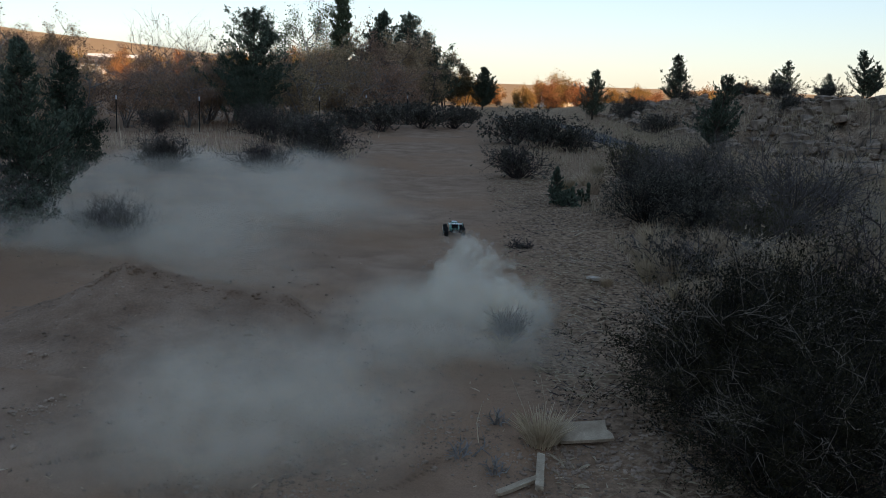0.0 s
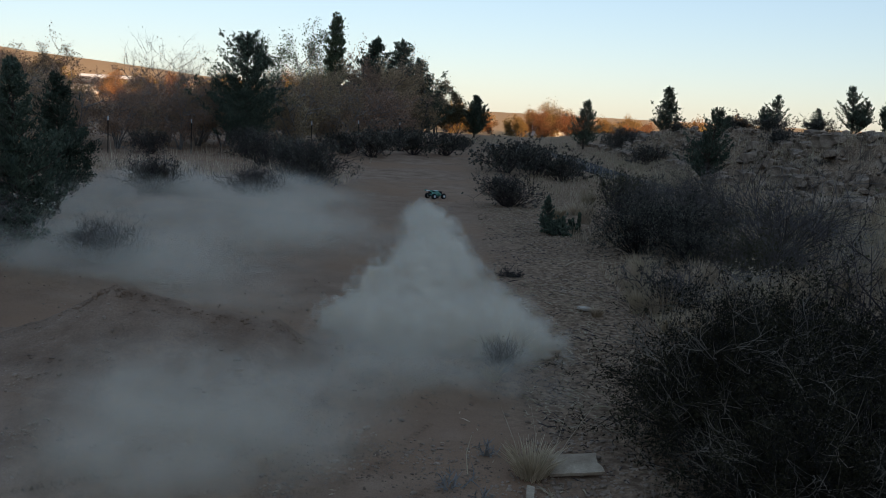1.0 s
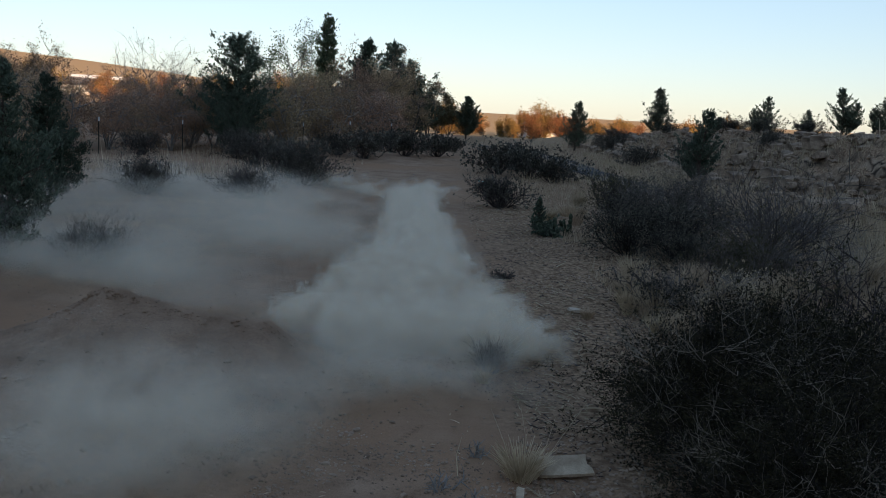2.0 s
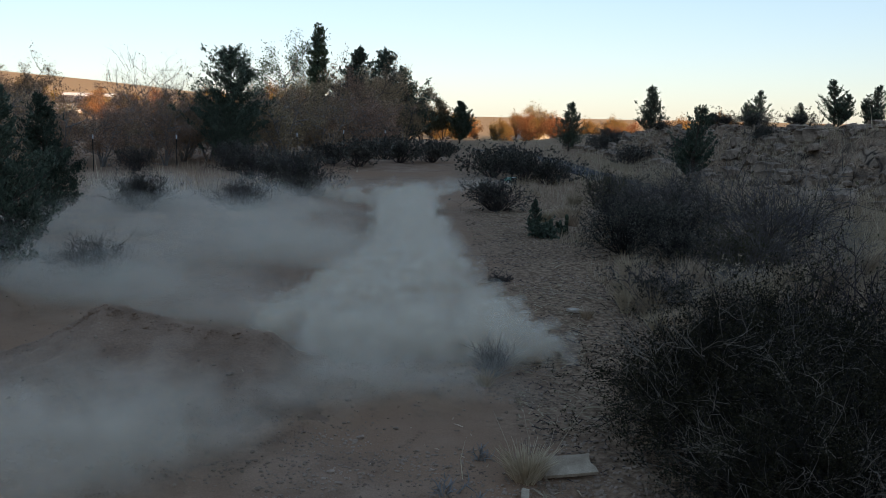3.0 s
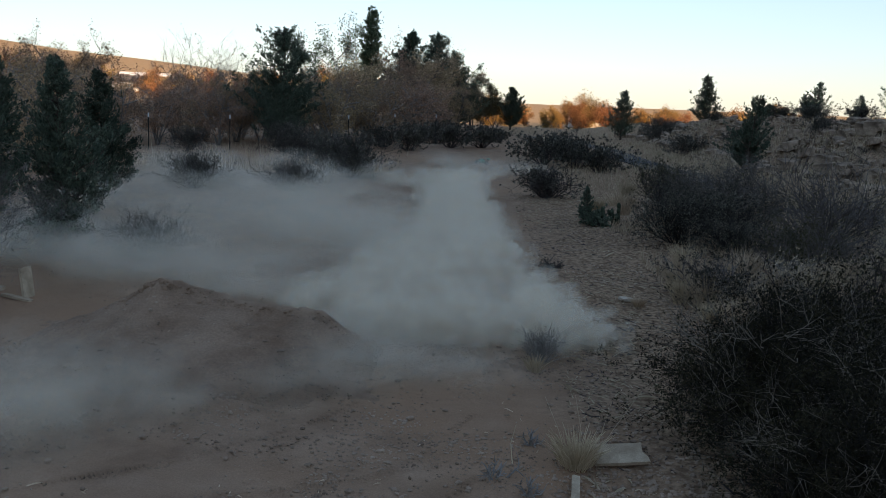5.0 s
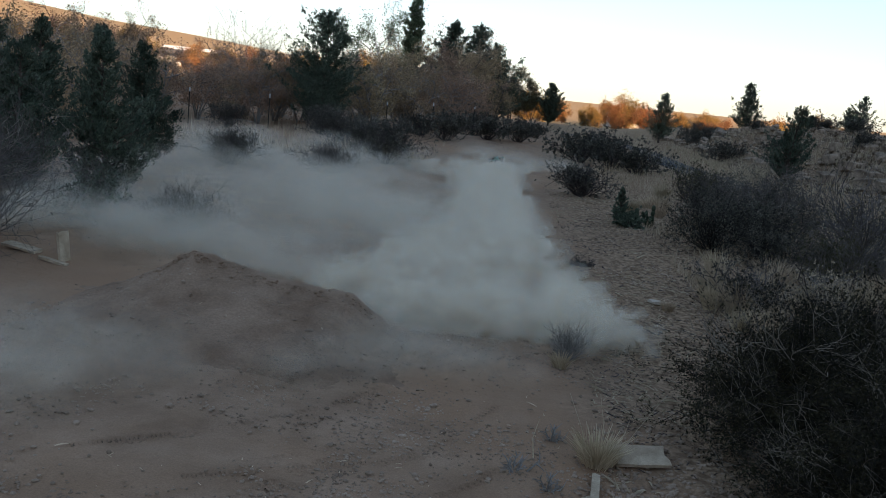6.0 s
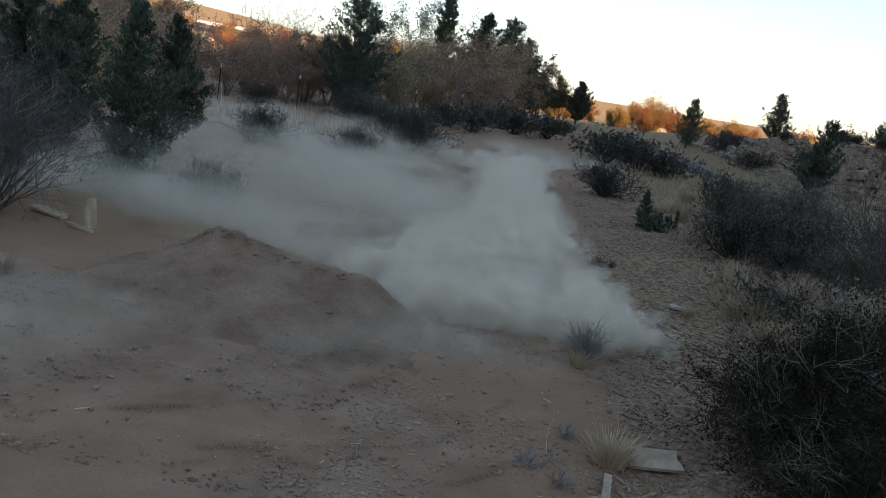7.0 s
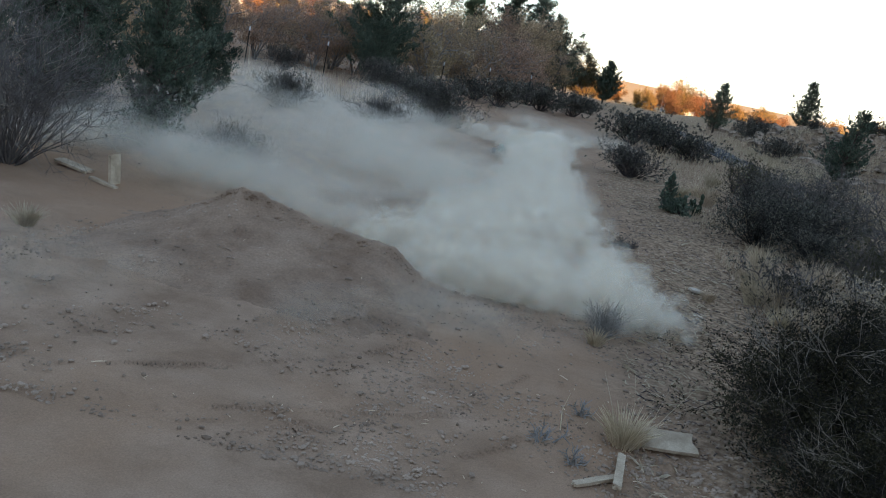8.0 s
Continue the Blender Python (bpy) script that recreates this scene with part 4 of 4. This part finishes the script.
plank("plank", 0.92, 6.15, 0.36, 0.19, 0.024, 20, -3, 8, "short weathered grey plank lying beside dry grass", 0.05)
plank("plank", 0.58, 5.48, 0.6, 0.05, 0.03, 0, 4, 84, "narrow weathered board end lying on the dirt", 0.03)
plank("plank", 0.45, 5.32, 0.42, 0.05, 0.02, 0, 3, 48, "thin split grey board lying on the dirt", 0.01)
plank("plank", -5.1, 10.25, 0.36, 0.19, 0.03, 8, 84, 0, "weathered board standing upright in the dirt", 0.14)
plank("plank", -5.72, 10.5, 0.46, 0.16, 0.03, 3, 6, -12, "old grey board lying at the brush's foot", 0.02)
plank("plank", -5.15, 10.12, 0.40, 0.06, 0.03, 0, 4, -20, "narrow old board lying on the dirt", 0.01)

# fence posts under the trees
POST = surface("post_steel", (0.03, 0.035, 0.03), (0.06, 0.06, 0.055), 6, 60, 0.7, 0.2, 0.4)
WHITE = surface("white_paint", (0.70, 0.70, 0.68), (0.80, 0.80, 0.78), 4, 40, 0.6, 0.1)


def make_post(x, y):
    ob = empty("fence_post", x, y, "thin dark steel fence post with a white top", "post", "fence posts")
    part("shaft", join([box(0, 0, 0.6, 0.035, 0.01, 1.3), box(0, 0.015, 0.6, 0.01, 0.03, 1.3)]), POST, ob)
    part("cap", box(0, 0.005, 1.32, 0.045, 0.045, 0.16, 0.004), WHITE, ob, "white painted tip")
    return ob


for x, y in ((-12.9, 36.0), (-10.3, 38.0), (-6.1, 42.0), (-4.2, 43.5), (-2.4, 45.0), (-15.8, 34.0)):
    make_post(x, y)


# ---- cactus-like plants beside the track ----
def make_cholla(name, seed, x, y, arms, h, label):
    """Jointed fleshy stems, each with ridged sides."""
    ob = empty(name, x, y, label, "cactus", "cacti")
    rng = np.random.default_rng(seed)
    for k in range(arms):
        p = np.array([rng.normal(0, 0.16 * arms / 8), rng.normal(0, 0.12), 0.0])
        d = np.array([rng.normal(0, 0.5), rng.normal(0, 0.4), 1.0]) if k else np.array([0.05, 0.0, 1.0])
        geos = []
        top = h * rng.uniform(0.45, 0.8) if k else h
        z = 0.0
        while z < top:
            ln, r = 0.13 * rng.uniform(0.8, 1.2), 0.035 * rng.uniform(0.8, 1.3)
            d /= np.linalg.norm(d)
            bm = bmesh.new()
            bmesh.ops.create_uvsphere(bm, u_segments=10, v_segments=7, radius=1)
            q = Vector(d).to_track_quat("Z", "Y").to_matrix()
            for v in bm.verts:
                ridge = 1 + 0.18 * math.cos(5 * math.atan2(v.co.y, v.co.x))
                v.co = q @ Vector((v.co.x * r * ridge, v.co.y * r * ridge, v.co.z * ln * 0.6)) + Vector(p + d * ln * 0.5)
            geos.append(from_bm(bm))
            p = p + d * ln * 0.9
            z += ln * 0.9
            d = d + rng.normal(0, 0.3, 3) + np.array([0, 0, 0.5])
        arm = part("arm", geos[0], CACTUS, ob, smooth=True)
        for q in geos[1:]:
            part("joint", q, CACTUS, arm, smooth=True)
    return ob


CACTUS = surface("cactus_skin", (0.025, 0.035, 0.022), (0.06, 0.07, 0.042), 12, 120, 0.7, 0.6)
put(make_juniper("juniper_seedling", 36, 0.75, 0.42, "small upright juniper seedling beside the track", n=1600, size=0.022, gaps=0.4), 2.05, 19.3)
put(make_bush("shrub", 30, 0.38, 0.8, "low dark green prickly clump on stony soil", JUNIPER, DARK_TWIG, 30, 2600, 0.03, depth=1), 2.2, 18.9)
make_cholla("cactus", 6, 2.5, 18.95, 9, 0.36, "low clump of dark jointed cactus on stony soil")

# ---- brush on the bank ----
for x, y, s in ((13.6, 41.0, 0.55), (12.4, 36.0, 0.5), (14.3, 50.0, 0.6), (13.0, 55.0, 0.5), (14.2, 47.0, 0.45), (11.0, 60.0, 0.8), (10.4, 58.0, 0.7), (14.6, 38.5, 0.5), (11.2, 43.0, 0.45), (9.6, 46.0, 0.7)):
    again(row, x, y, 43 * x, 1.25 * s, label="dark shrub rooted on the rocky bank")
for x, y, s in ((-20.5, 33.0, 1.0), (-11.6, 37.0, 0.7), (-8.0, 37.5, 0.9), (-6.6, 33.5, 0.9), (-13.5, 33.5, 0.7)):
    again(dark, x, y, 43 * x, s, label="dark underbrush below the fence trees")

# ---- far houses ----
ROOF = surface("roof", (0.10, 0.09, 0.085), (0.18, 0.16, 0.15), 0.6, 6, 0.9, 0.3)
SIDING = surface("siding", (0.55, 0.53, 0.50), (0.68, 0.66, 0.62), 0.5, 8, 0.8, 0.2)
GLASS = surface("dark_glass", (0.02, 0.025, 0.03), (0.04, 0.045, 0.05), 1, 5, 0.1, 0.0)


def make_house(x, y, w, d, h, turn, label, roof=ROOF):
    ob = empty("house", x, y, label, "house", "town houses", turn)
    part("wall", box(0, 0, h / 2 - 0.6, w, d, h + 1.2), SIDING, ob)
    k, e = h * 0.38, 0.5
    v = [(-w / 2 - e, -d / 2 - e, h), (w / 2 + e, -d / 2 - e, h), (w / 2 + e, d / 2 + e, h), (-w / 2 - e, d / 2 + e, h), (-w / 2 - e, 0, h + k), (w / 2 + e, 0, h + k)]
    v += [(a, b, c - 0.25) for a, b, c in v]
    f = [(0, 1, 5, 4), (2, 3, 4, 5), (0, 4, 3), (1, 2, 5), (7, 6, 10, 11), (9, 8, 11, 10), (6, 9, 10), (7, 11, 8), (0, 6, 7, 1), (2, 8, 9, 3)]
    part("roof", (np.array(v), f), roof, ob)
    for i in range(int(w // 3.2)):
        cx = -w / 2 + 1.8 + i * 3.2
        wd = part("window", box(cx, -d / 2 - 0.03, h * 0.55, 1.4, 0.1, 1.2, 0.02), WHITE, ob)
        part("pane", box(cx, -d / 2 - 0.09, h * 0.55, 1.15, 0.03, 0.95), GLASS, wd)
    return ob


make_house(-152, 430, 26, 14, 5.5, 10, "long white sunlit building in the town", WHITE)
make_house(-142, 400, 16, 10, 4.5, -5, "pale sunlit house below the hills")
make_house(-160, 470, 22, 12, 5.0, 15, "pale sunlit house with a dark roof")
make_house(-168, 420, 18, 10, 4.5, 4, "pale house among golden trees")
make_house(-135, 360, 14, 9, 3.8, 20, "low pale house among golden trees")
make_house(28.0, 262, 10, 9, 3.6, -15, "white house between far trees")


# ---- radio-controlled car ----
PAINT = surface("car_paint", (0.08, 0.26, 0.18), (0.14, 0.36, 0.27), 9, 50, 0.35, 0.05, spec=0.5)
PALE_PAINT = surface("car_white", (0.66, 0.70, 0.68), (0.75, 0.78, 0.76), 9, 50, 0.4, 0.05, spec=0.5)
BLACK = surface("car_black", (0.012, 0.012, 0.013), (0.03, 0.03, 0.03), 9, 60, 0.5, 0.1)
RUBBER = surface("car_rubber", (0.015, 0.015, 0.016), (0.035, 0.034, 0.033), 12, 80, 0.9, 0.5)


def make_car():
    """Half-metre off-road buggy; its front is at +y."""
    ob = new("toy_car")
    tagged(ob, "small green and white radio-controlled buggy on the dirt", "toy car")
    part("chassis", join([box(0, 0, 0.075, 0.13, 0.40, 0.018, 0.004), box(0, 0.21, 0.085, 0.09, 0.05, 0.03, 0.006), box(0, -0.2, 0.09, 0.10, 0.06, 0.05, 0.006)]), BLACK, ob)
    secs = [(-0.20, 0.10, 0.085, 0.135), (-0.12, 0.15, 0.085, 0.155), (-0.04, 0.16, 0.085, 0.215), (0.05, 0.15, 0.085, 0.21), (0.11, 0.13, 0.085, 0.155), (0.20, 0.09, 0.085, 0.125), (0.25, 0.06, 0.085, 0.105)]
    v, f = [], []
    for y, w, z0, z1 in secs:
        for x, z in ((-0.5, z0), (-0.5, z0 + 0.55 * (z1 - z0)), (-0.34, z1 - 0.006), (-0.2, z1), (0.2, z1), (0.34, z1 - 0.006), (0.5, z0 + 0.55 * (z1 - z0)), (0.5, z0)):
            v.append((x * w, y, z))
    for i in range(len(secs) - 1):
        for k in range(7):
            a = i * 8 + k
            f.append((a, a + 8, a + 9, a + 1))
    f += [tuple(range(8)), tuple(range(48, 56))[::-1]]
    part("body_shell", (np.array(v), f), PAINT, ob, smooth=False)
    part("roof_stripe", box(0, 0.005, 0.2155, 0.075, 0.10, 0.008, 0.002), PALE_PAINT, ob, "white painted roof panel")
    part("windscreen", box(0, 0.085, 0.187, 0.10, 0.05, 0.022, 0.004), BLACK, ob, "dark tinted window")
    part("rear_window", box(0, -0.08, 0.189, 0.11, 0.05, 0.026, 0.004), BLACK, ob, "dark tinted window")
    wing = part("wing", join([box(0, -0.25, 0.215, 0.22, 0.075, 0.008, 0.003)]), PALE_PAINT, ob, "white rear wing")
    for sx in (-1, 1):
        part("end_plate", box(sx * 0.112, -0.25, 0.215, 0.005, 0.085, 0.045, 0.002), PAINT, wing)
        part("wing_mount", box(sx * 0.03, -0.225, 0.17, 0.008, 0.02, 0.09, 0.002), BLACK, ob)
    part("front_bumper", box(0, 0.275, 0.075, 0.13, 0.03, 0.02, 0.006), BLACK, ob)
    wheels = []
    tread = [(-0.034, 0.035), (-0.034, 0.062), (-0.026, 0.071), (0.026, 0.071), (0.034, 0.062), (0.034, 0.035)]
    for y in (-0.165, 0.165):
        part("shock_tower", box(0, y * 1.1, 0.14, 0.10, 0.008, 0.10, 0.003), BLACK, ob)
        for sx in (-1, 1):
            wh = new("wheel")
            wh.parent = ob
            wh.matrix_basis = pose(sx * 0.135, y, 0.071)
            tv, tf = lathe_x(tread, 24)
            knobs = [(tv, tf)]
            for k in range(12):
                a = 2 * math.pi * k / 12
                bv, bf = box(0.014 * (-1) ** k, 0, 0.072, 0.03, 0.014, 0.008)
                c, d = math.cos(a), math.sin(a)
                bv = np.stack([bv[:, 0], bv[:, 1] * c - bv[:, 2] * d, bv[:, 1] * d + bv[:, 2] * c], -1)
                knobs.append((bv, bf))
            part("tyre", join(knobs), RUBBER, wh)
            part("rim", lathe_x([(-0.036, 0.01), (-0.036, 0.036), (0.036, 0.036), (0.036, 0.01)], 16), PALE_PAINT, wh)
            part("arm", box(sx * 0.085, y, 0.075, 0.09, 0.03, 0.012, 0.003), BLACK, ob)
            wheels.append(wh)
    return ob, wheels


CAR, WHEELS = make_car()
CAR_ROWS = [  # seconds, x, y, heading
    (0.0, 0.0, 15.1, 4), (0.2, -0.13, 17.3, 6), (0.4, -0.35, 19.4, 8), (0.6, -0.52, 21.4, 2), (0.8, -0.58, 23.3, -14), (1.0, -0.32, 25.2, -48),
    (1.2, -0.05, 26.3, -88), (1.4, 0.28, 26.9, -84), (1.6, 0.65, 28.0, -60), (2.1, 1.7, 30.2, -48), (2.6, 2.5, 32.3, -10), (3.0, 2.6, 33.8, 40), (3.4, 1.9, 34.6, 82),
    (4.0, 1.0, 34.8, 90), (4.4, 0.45, 34.9, 88), (4.8, 0.0, 35.3, 92), (5.2, -0.3, 35.2, 120), (5.8, -0.75, 33.2, 150), (6.3, -0.93, 31.1, 140),
    (6.8, -0.94, 30.1, 122), (7.0, -0.97, 29.4, 122), (7.2, -1.02, 28.6, 128), (7.4, -1.09, 27.6, 145), (7.6, -1.23, 26.2, 165), (7.8, -1.45, 24.6, 168), (8.0, -1.65, 23.0, 170),
]

# ---- airborne dust ----
def puff_geo(seed, lumps=80, spread=0.42, small=0.16, large=0.44):
    """A cloud of small soft wisps about the origin, about one metre in radius."""
    rng = np.random.default_rng(seed)
    bm = bmesh.new()
    bmesh.ops.create_icosphere(bm, subdivisions=1, radius=1)
    bv, bf = from_bm(bm)
    vs, fs = [], []
    for k in range(lumps):
        c = rng.normal(0, spread, 3)
        far = np.linalg.norm(c)
        if far > 1.05:
            c *= 1.05 / far
        r = rng.uniform(small, large) * (1.15 - 0.45 * min(far, 1.0))
        ph = rng.uniform(0, 6, 3)
        v = bv * (1 + 0.22 * (np.sin(3.1 * bv[:, :1] + ph[0]) + np.sin(3.7 * bv[:, 1:2] + ph[1]) + np.sin(3.3 * bv[:, 2:] + ph[2])) * 0.6)
        q = Euler(rng.uniform(0, 6, 3)).to_matrix()
        v = (v * np.array([1.25, 1.0, 0.75])) @ np.array(q) * r + c
        vs.append(v)
        fs += [tuple(i + k * len(bv) for i in t) for t in bf]
    return np.concatenate(vs), fs


def puff_mesh(seed, material, lumps):
    ob = part("dust_puff", puff_geo(seed, lumps, 0.42, *((0.09, 0.34) if lumps > 60 else (0.22, 0.6))), material, smooth=True)
    me = ob.data
    bpy.data.objects.remove(ob)
    return me


FRESH = [puff_mesh(105 + k, THICK, 100) for k in range(3)]
DENSE = [puff_mesh(100 + k, DUST, 100) for k in range(4)]
THIN = [puff_mesh(110 + k, HAZE, 36) for k in range(3)]
PUFFS = []  # object, rows of (seconds, x, y, z, turn)


def puff(me, size, flat, rows, label, group):
    ob = new("dust_puff", me)
    ob.scale = (size, size, size * flat)
    tagged(ob, label, "dust", group, "stuff")
    PUFFS.append((ob, rows))


def rising(me, x, y, size, flat, born, drift, rise, turn, label, group):
    """A puff thrown up at a moment, that then hangs and drifts off."""
    g = ground_at(x, y)
    low, top = g - size * flat * 1.35, g + size * flat * rise
    steps = (0.0, 0.25, 0.6, 1.2, 2.5, 5.0, 9.5)
    lifts = (0.0, 0.6, 0.82, 0.94, 1.0, 1.0, 1.0)
    goes = (0.0, 0.10, 0.30, 0.55, 0.80, 0.97, 1.0)

    def at(t):
        k = float(np.interp(t - born, steps, lifts))
        d = float(np.interp(t - born, steps, goes))
        return t, x + drift[0] * d, y + drift[1] * d, low + (top - low) * k, turn * d

    ts = sorted({0.0, 8.0, *[round(born + q, 2) for q in steps if 0 < born + q < 8]})
    puff(me, size, flat, [at(t) for t in ts], label, group)


rng = np.random.default_rng(77)
TRAIL = "thick pale dust thrown up behind the car"
# the way that the car came: near the wispy shrub, then up the track
way_y = np.array([8.4, 9.6, 10.6, 12.0, 13.5, 15.0, 17.3, 19.4, 21.4, 23.3, 25.5])
way_x = np.array([0.85, 0.62, 0.48, 0.3, 0.15, 0.0, -0.13, -0.35, -0.52, -0.58, -0.35])
way_t = np.array([-1.0, -0.8, -0.66, -0.48, -0.32, -0.12, 0.18, 0.38, 0.58, 0.78, 1.05])
# how far the dust spreads in the end to either side of that way
wide_y = [8.4, 9.3, 10.3, 12.0, 15.0, 19.0, 23.0, 26.0]
wide_l = [0.5, 2.4, 2.75, 2.1, 1.15, 0.75, 0.9, 1.4]
wide_r = [0.4, 0.4, 0.3, 0.2, 0.15, 0.1, 0.1, 0.1]
for k in range(150):
    y = 9.05 + 16.4 * ((k + rng.random()) / 150) ** 1.9
    x, born = float(np.interp(y, way_y, way_x)), float(np.interp(y, way_y, way_t))
    side = 1 - 1.0 * rng.random() ** 0.8
    drift = -side * float(np.interp(y, wide_y, wide_l)) + (1 - side) * float(np.interp(y, wide_y, wide_r))
    size = 0.38 + 0.016 * (y - 9.0) + 0.16 * rng.random()
    rising(DENSE[k % 4], x + rng.normal(0, 0.06), y + rng.normal(0, 0.1), size, 0.74, born + 0.1 + 0.85 * rng.random(), (drift, 0.15 * rng.normal()), 0.34 - 0.16 * side * rng.random(), rng.uniform(-40, 40), TRAIL, "dust trail of the car")
for k in range(46):
    y = 9.6 + 15.6 * (k + rng.random()) / 46
    x, born = float(np.interp(y, way_y, way_x)), float(np.interp(y, way_y, way_t))
    rising(FRESH[k % 3], x + rng.normal(0, 0.12), y, 0.26 + 0.006 * (y - 9) + 0.1 * rng.random(), 0.8, born + 0.03, (0.3 * rng.normal() - 0.25, 0.0), 0.5, rng.uniform(-40, 40), TRAIL, "dust trail of the car")
for k in range(22):
    y = 9.3 + 5.0 * ((k + rng.random()) / 22) ** 1.3
    x, born = float(np.interp(y, way_y, way_x)), float(np.interp(y, way_y, way_t))
    spread = float(np.interp(y, wide_y, wide_l))
    rising(FRESH[k % 3], x - 0.15 * spread, y, 0.22 + 0.12 * rng.random(), 0.85, born + 0.3 + 0.3 * rng.random(), (-spread * rng.uniform(0.5, 0.85), 0.1 * rng.normal()), rng.uniform(0.2, 1.0), rng.uniform(-60, 60), TRAIL, "dust trail of the car")
for k in range(7):
    t = 1.0 + 0.16 * k
    x, y = (float(np.interp(t, [r[0] for r in CAR_ROWS], [r[i] for r in CAR_ROWS])) for i in (1, 2))
    rising(DENSE[k % 4], x - 0.5, y + 0.2, 0.72 - 0.03 * k, 0.6, t + 0.08, (-0.6, 0.2), 0.15, 25, TRAIL, "dust trail of the car")
for k in range(5):
    rising(DENSE[k % 4], -1.3 - 0.6 * k, 25.6 + 0.7 * k, 0.72, 0.7, 1.0 + 0.12 * k, (-1.0, 0.4), 0.3, 30, TRAIL, "dust trail of the car")
for k in range(9):
    rising(THIN[k % 3], 2.2 - 0.45 * k, 30.5 + 0.6 * k + rng.normal(0, 0.3), 1.0, 0.45, 1.9 + 0.2 * k, (-0.8, 0.2), 0.2, 25, "thin dust hanging over the far bend", "dust trail of the car")
for k in range(8):
    t = 7.15 + 0.11 * k
    x, y = (float(np.interp(t, [r[0] for r in CAR_ROWS], [r[i] for r in CAR_ROWS])) for i in (1, 2))
    rising(DENSE[k % 4], x + 0.3, y + 0.5, 0.42 + 0.03 * k, 0.8, t, (0.2, 0.2), 0.55, 30, "fresh pale dust behind the turning car", "dust trail of the car")

# the trail's dust thins out over the track as it spreads
for k in range(30):
    y = rng.uniform(9.9, 21.0)
    x = float(np.interp(y, way_y, way_x)) - rng.uniform(0.4, 1.3) * float(np.interp(y, wide_y, wide_l))
    size = rng.uniform(0.7, 1.15)
    rising(THIN[k % 3], x, y, size, 0.5, 0.9 + 3.2 * rng.random(), (-0.5 - 0.8 * rng.random(), 0.1), 0.12, rng.uniform(-30, 30), "thin dust spreading from the trail over the track", "dust trail of the car")

# older dust that hangs over the brush and the near track
HANG = "thin old dust hanging over the ground"
for k in range(64):
    y = rng.uniform(13.5, 25.0)
    x = rng.uniform(-8.6, -2.6 - 0.1 * (y - 13.5)) if k % 5 else rng.uniform(-3.5, -1.5)
    size = rng.uniform(0.9, 1.7)
    z = ground_at(x, y) + size * 0.08
    dx = -0.25 - 0.5 * rng.random()
    puff(THIN[k % 3], size, 0.33, [(0.0, x, y, z, 0), (4.0, x + dx * 0.6, y, z + 0.05, 8), (8.0, x + dx, y + 0.1, z + 0.08, 16)], HANG, "hanging dust")
for k in range(20):
    x, y = rng.uniform(-7.6, -2.8), rng.uniform(10.4, 14.2)
    size = rng.uniform(0.9, 1.5)
    z = ground_at(x, y) + 0.06
    puff(THIN[k % 3], size, 0.36, [(0.0, x + 0.5, y, z, 0), (4.0, x + 0.2, y, z + 0.03, 8), (8.0, x, y, z + 0.05, 16)], HANG, "hanging dust")
for k in range(16):
    x, y = rng.uniform(-10.0, -4.0), rng.uniform(24.5, 31.0)
    size = rng.uniform(1.0, 1.7)
    z = ground_at(x, y) + 0.12
    puff(THIN[k % 3], size, 0.36, [(0.0, x + 0.9, y - 2.5, z - 0.25, 0), (4.0, x + 0.3, y - 0.6, z, 8), (8.0, x, y, z + 0.08, 16)], HANG, "hanging dust")
for k in range(12):
    x, y = rng.uniform(-7.0, -4.4), rng.uniform(11.0, 13.2)
    size = rng.uniform(0.7, 1.2)
    z = ground_at(x, y) + 0.15
    puff(THIN[k % 3], size, 0.5, [(0.0, x + 1.0, y + 1.5, z - 0.1, 0), (3.5, x + 0.2, y + 0.2, z, 8), (8.0, x, y, z + 0.05, 16)], HANG, "hanging dust")
# a cloud close to the camera that drifts off beside the mound
for k in range(14):
    x, y = rng.uniform(-1.95, -0.5), rng.uniform(4.9, 6.3)
    size = rng.uniform(0.4, 0.85)
    z = ground_at(x, y) + 0.16 + 0.2 * rng.random()
    dx, dy = -2.2 - 1.6 * rng.random(), 0.5 + 0.8 * rng.random()
    puff(THIN[k % 3], size, 0.75, [(0.0, x, y, z, 0), (1.5, x + dx * 0.16, y + dy * 0.15, z, 10), (3.5, x + dx * 0.48, y + dy * 0.45, z - 0.12, 18), (5.5, x + dx * 0.8, y + dy * 0.8, z - 0.3, 24), (8.0, x + dx, y + dy, z - 0.55, 30)], HANG, "hanging dust")
for k in range(16):
    x, y = rng.uniform(-0.8, 0.9), rng.uniform(7.2, 9.6)
    size = rng.uniform(0.5, 0.85)
    z = ground_at(x, y) + 0.12
    puff(THIN[k % 3], size, 0.5, [(0.0, x, y, z, 0), (3.0, x - 0.35, y, z, 8), (5.5, x - 0.8, y, z - 0.1, 16), (8.0, x - 1.1, y, z - size * 0.3, 22)], HANG, "hanging dust")


def motions():
    rows = []
    for t, x, y, turn in CAR_ROWS:
        rows.append((t, pose(x, y, ground_at(x, y) + 0.005, 0, 0, turn)))
    walk(CAR, rows)
    for wh in WHEELS:
        base = wh.matrix_basis.copy()
        n = 160
        walk(wh, [(8.0 * i / n, base @ pose(0, 0, 0, -70 * i)) for i in range(n + 1)])
    for ob, path in PUFFS:
        walk(ob, [(t, pose(x, y, z, 0, 0, turn)) for t, x, y, z, turn in path])


motions()
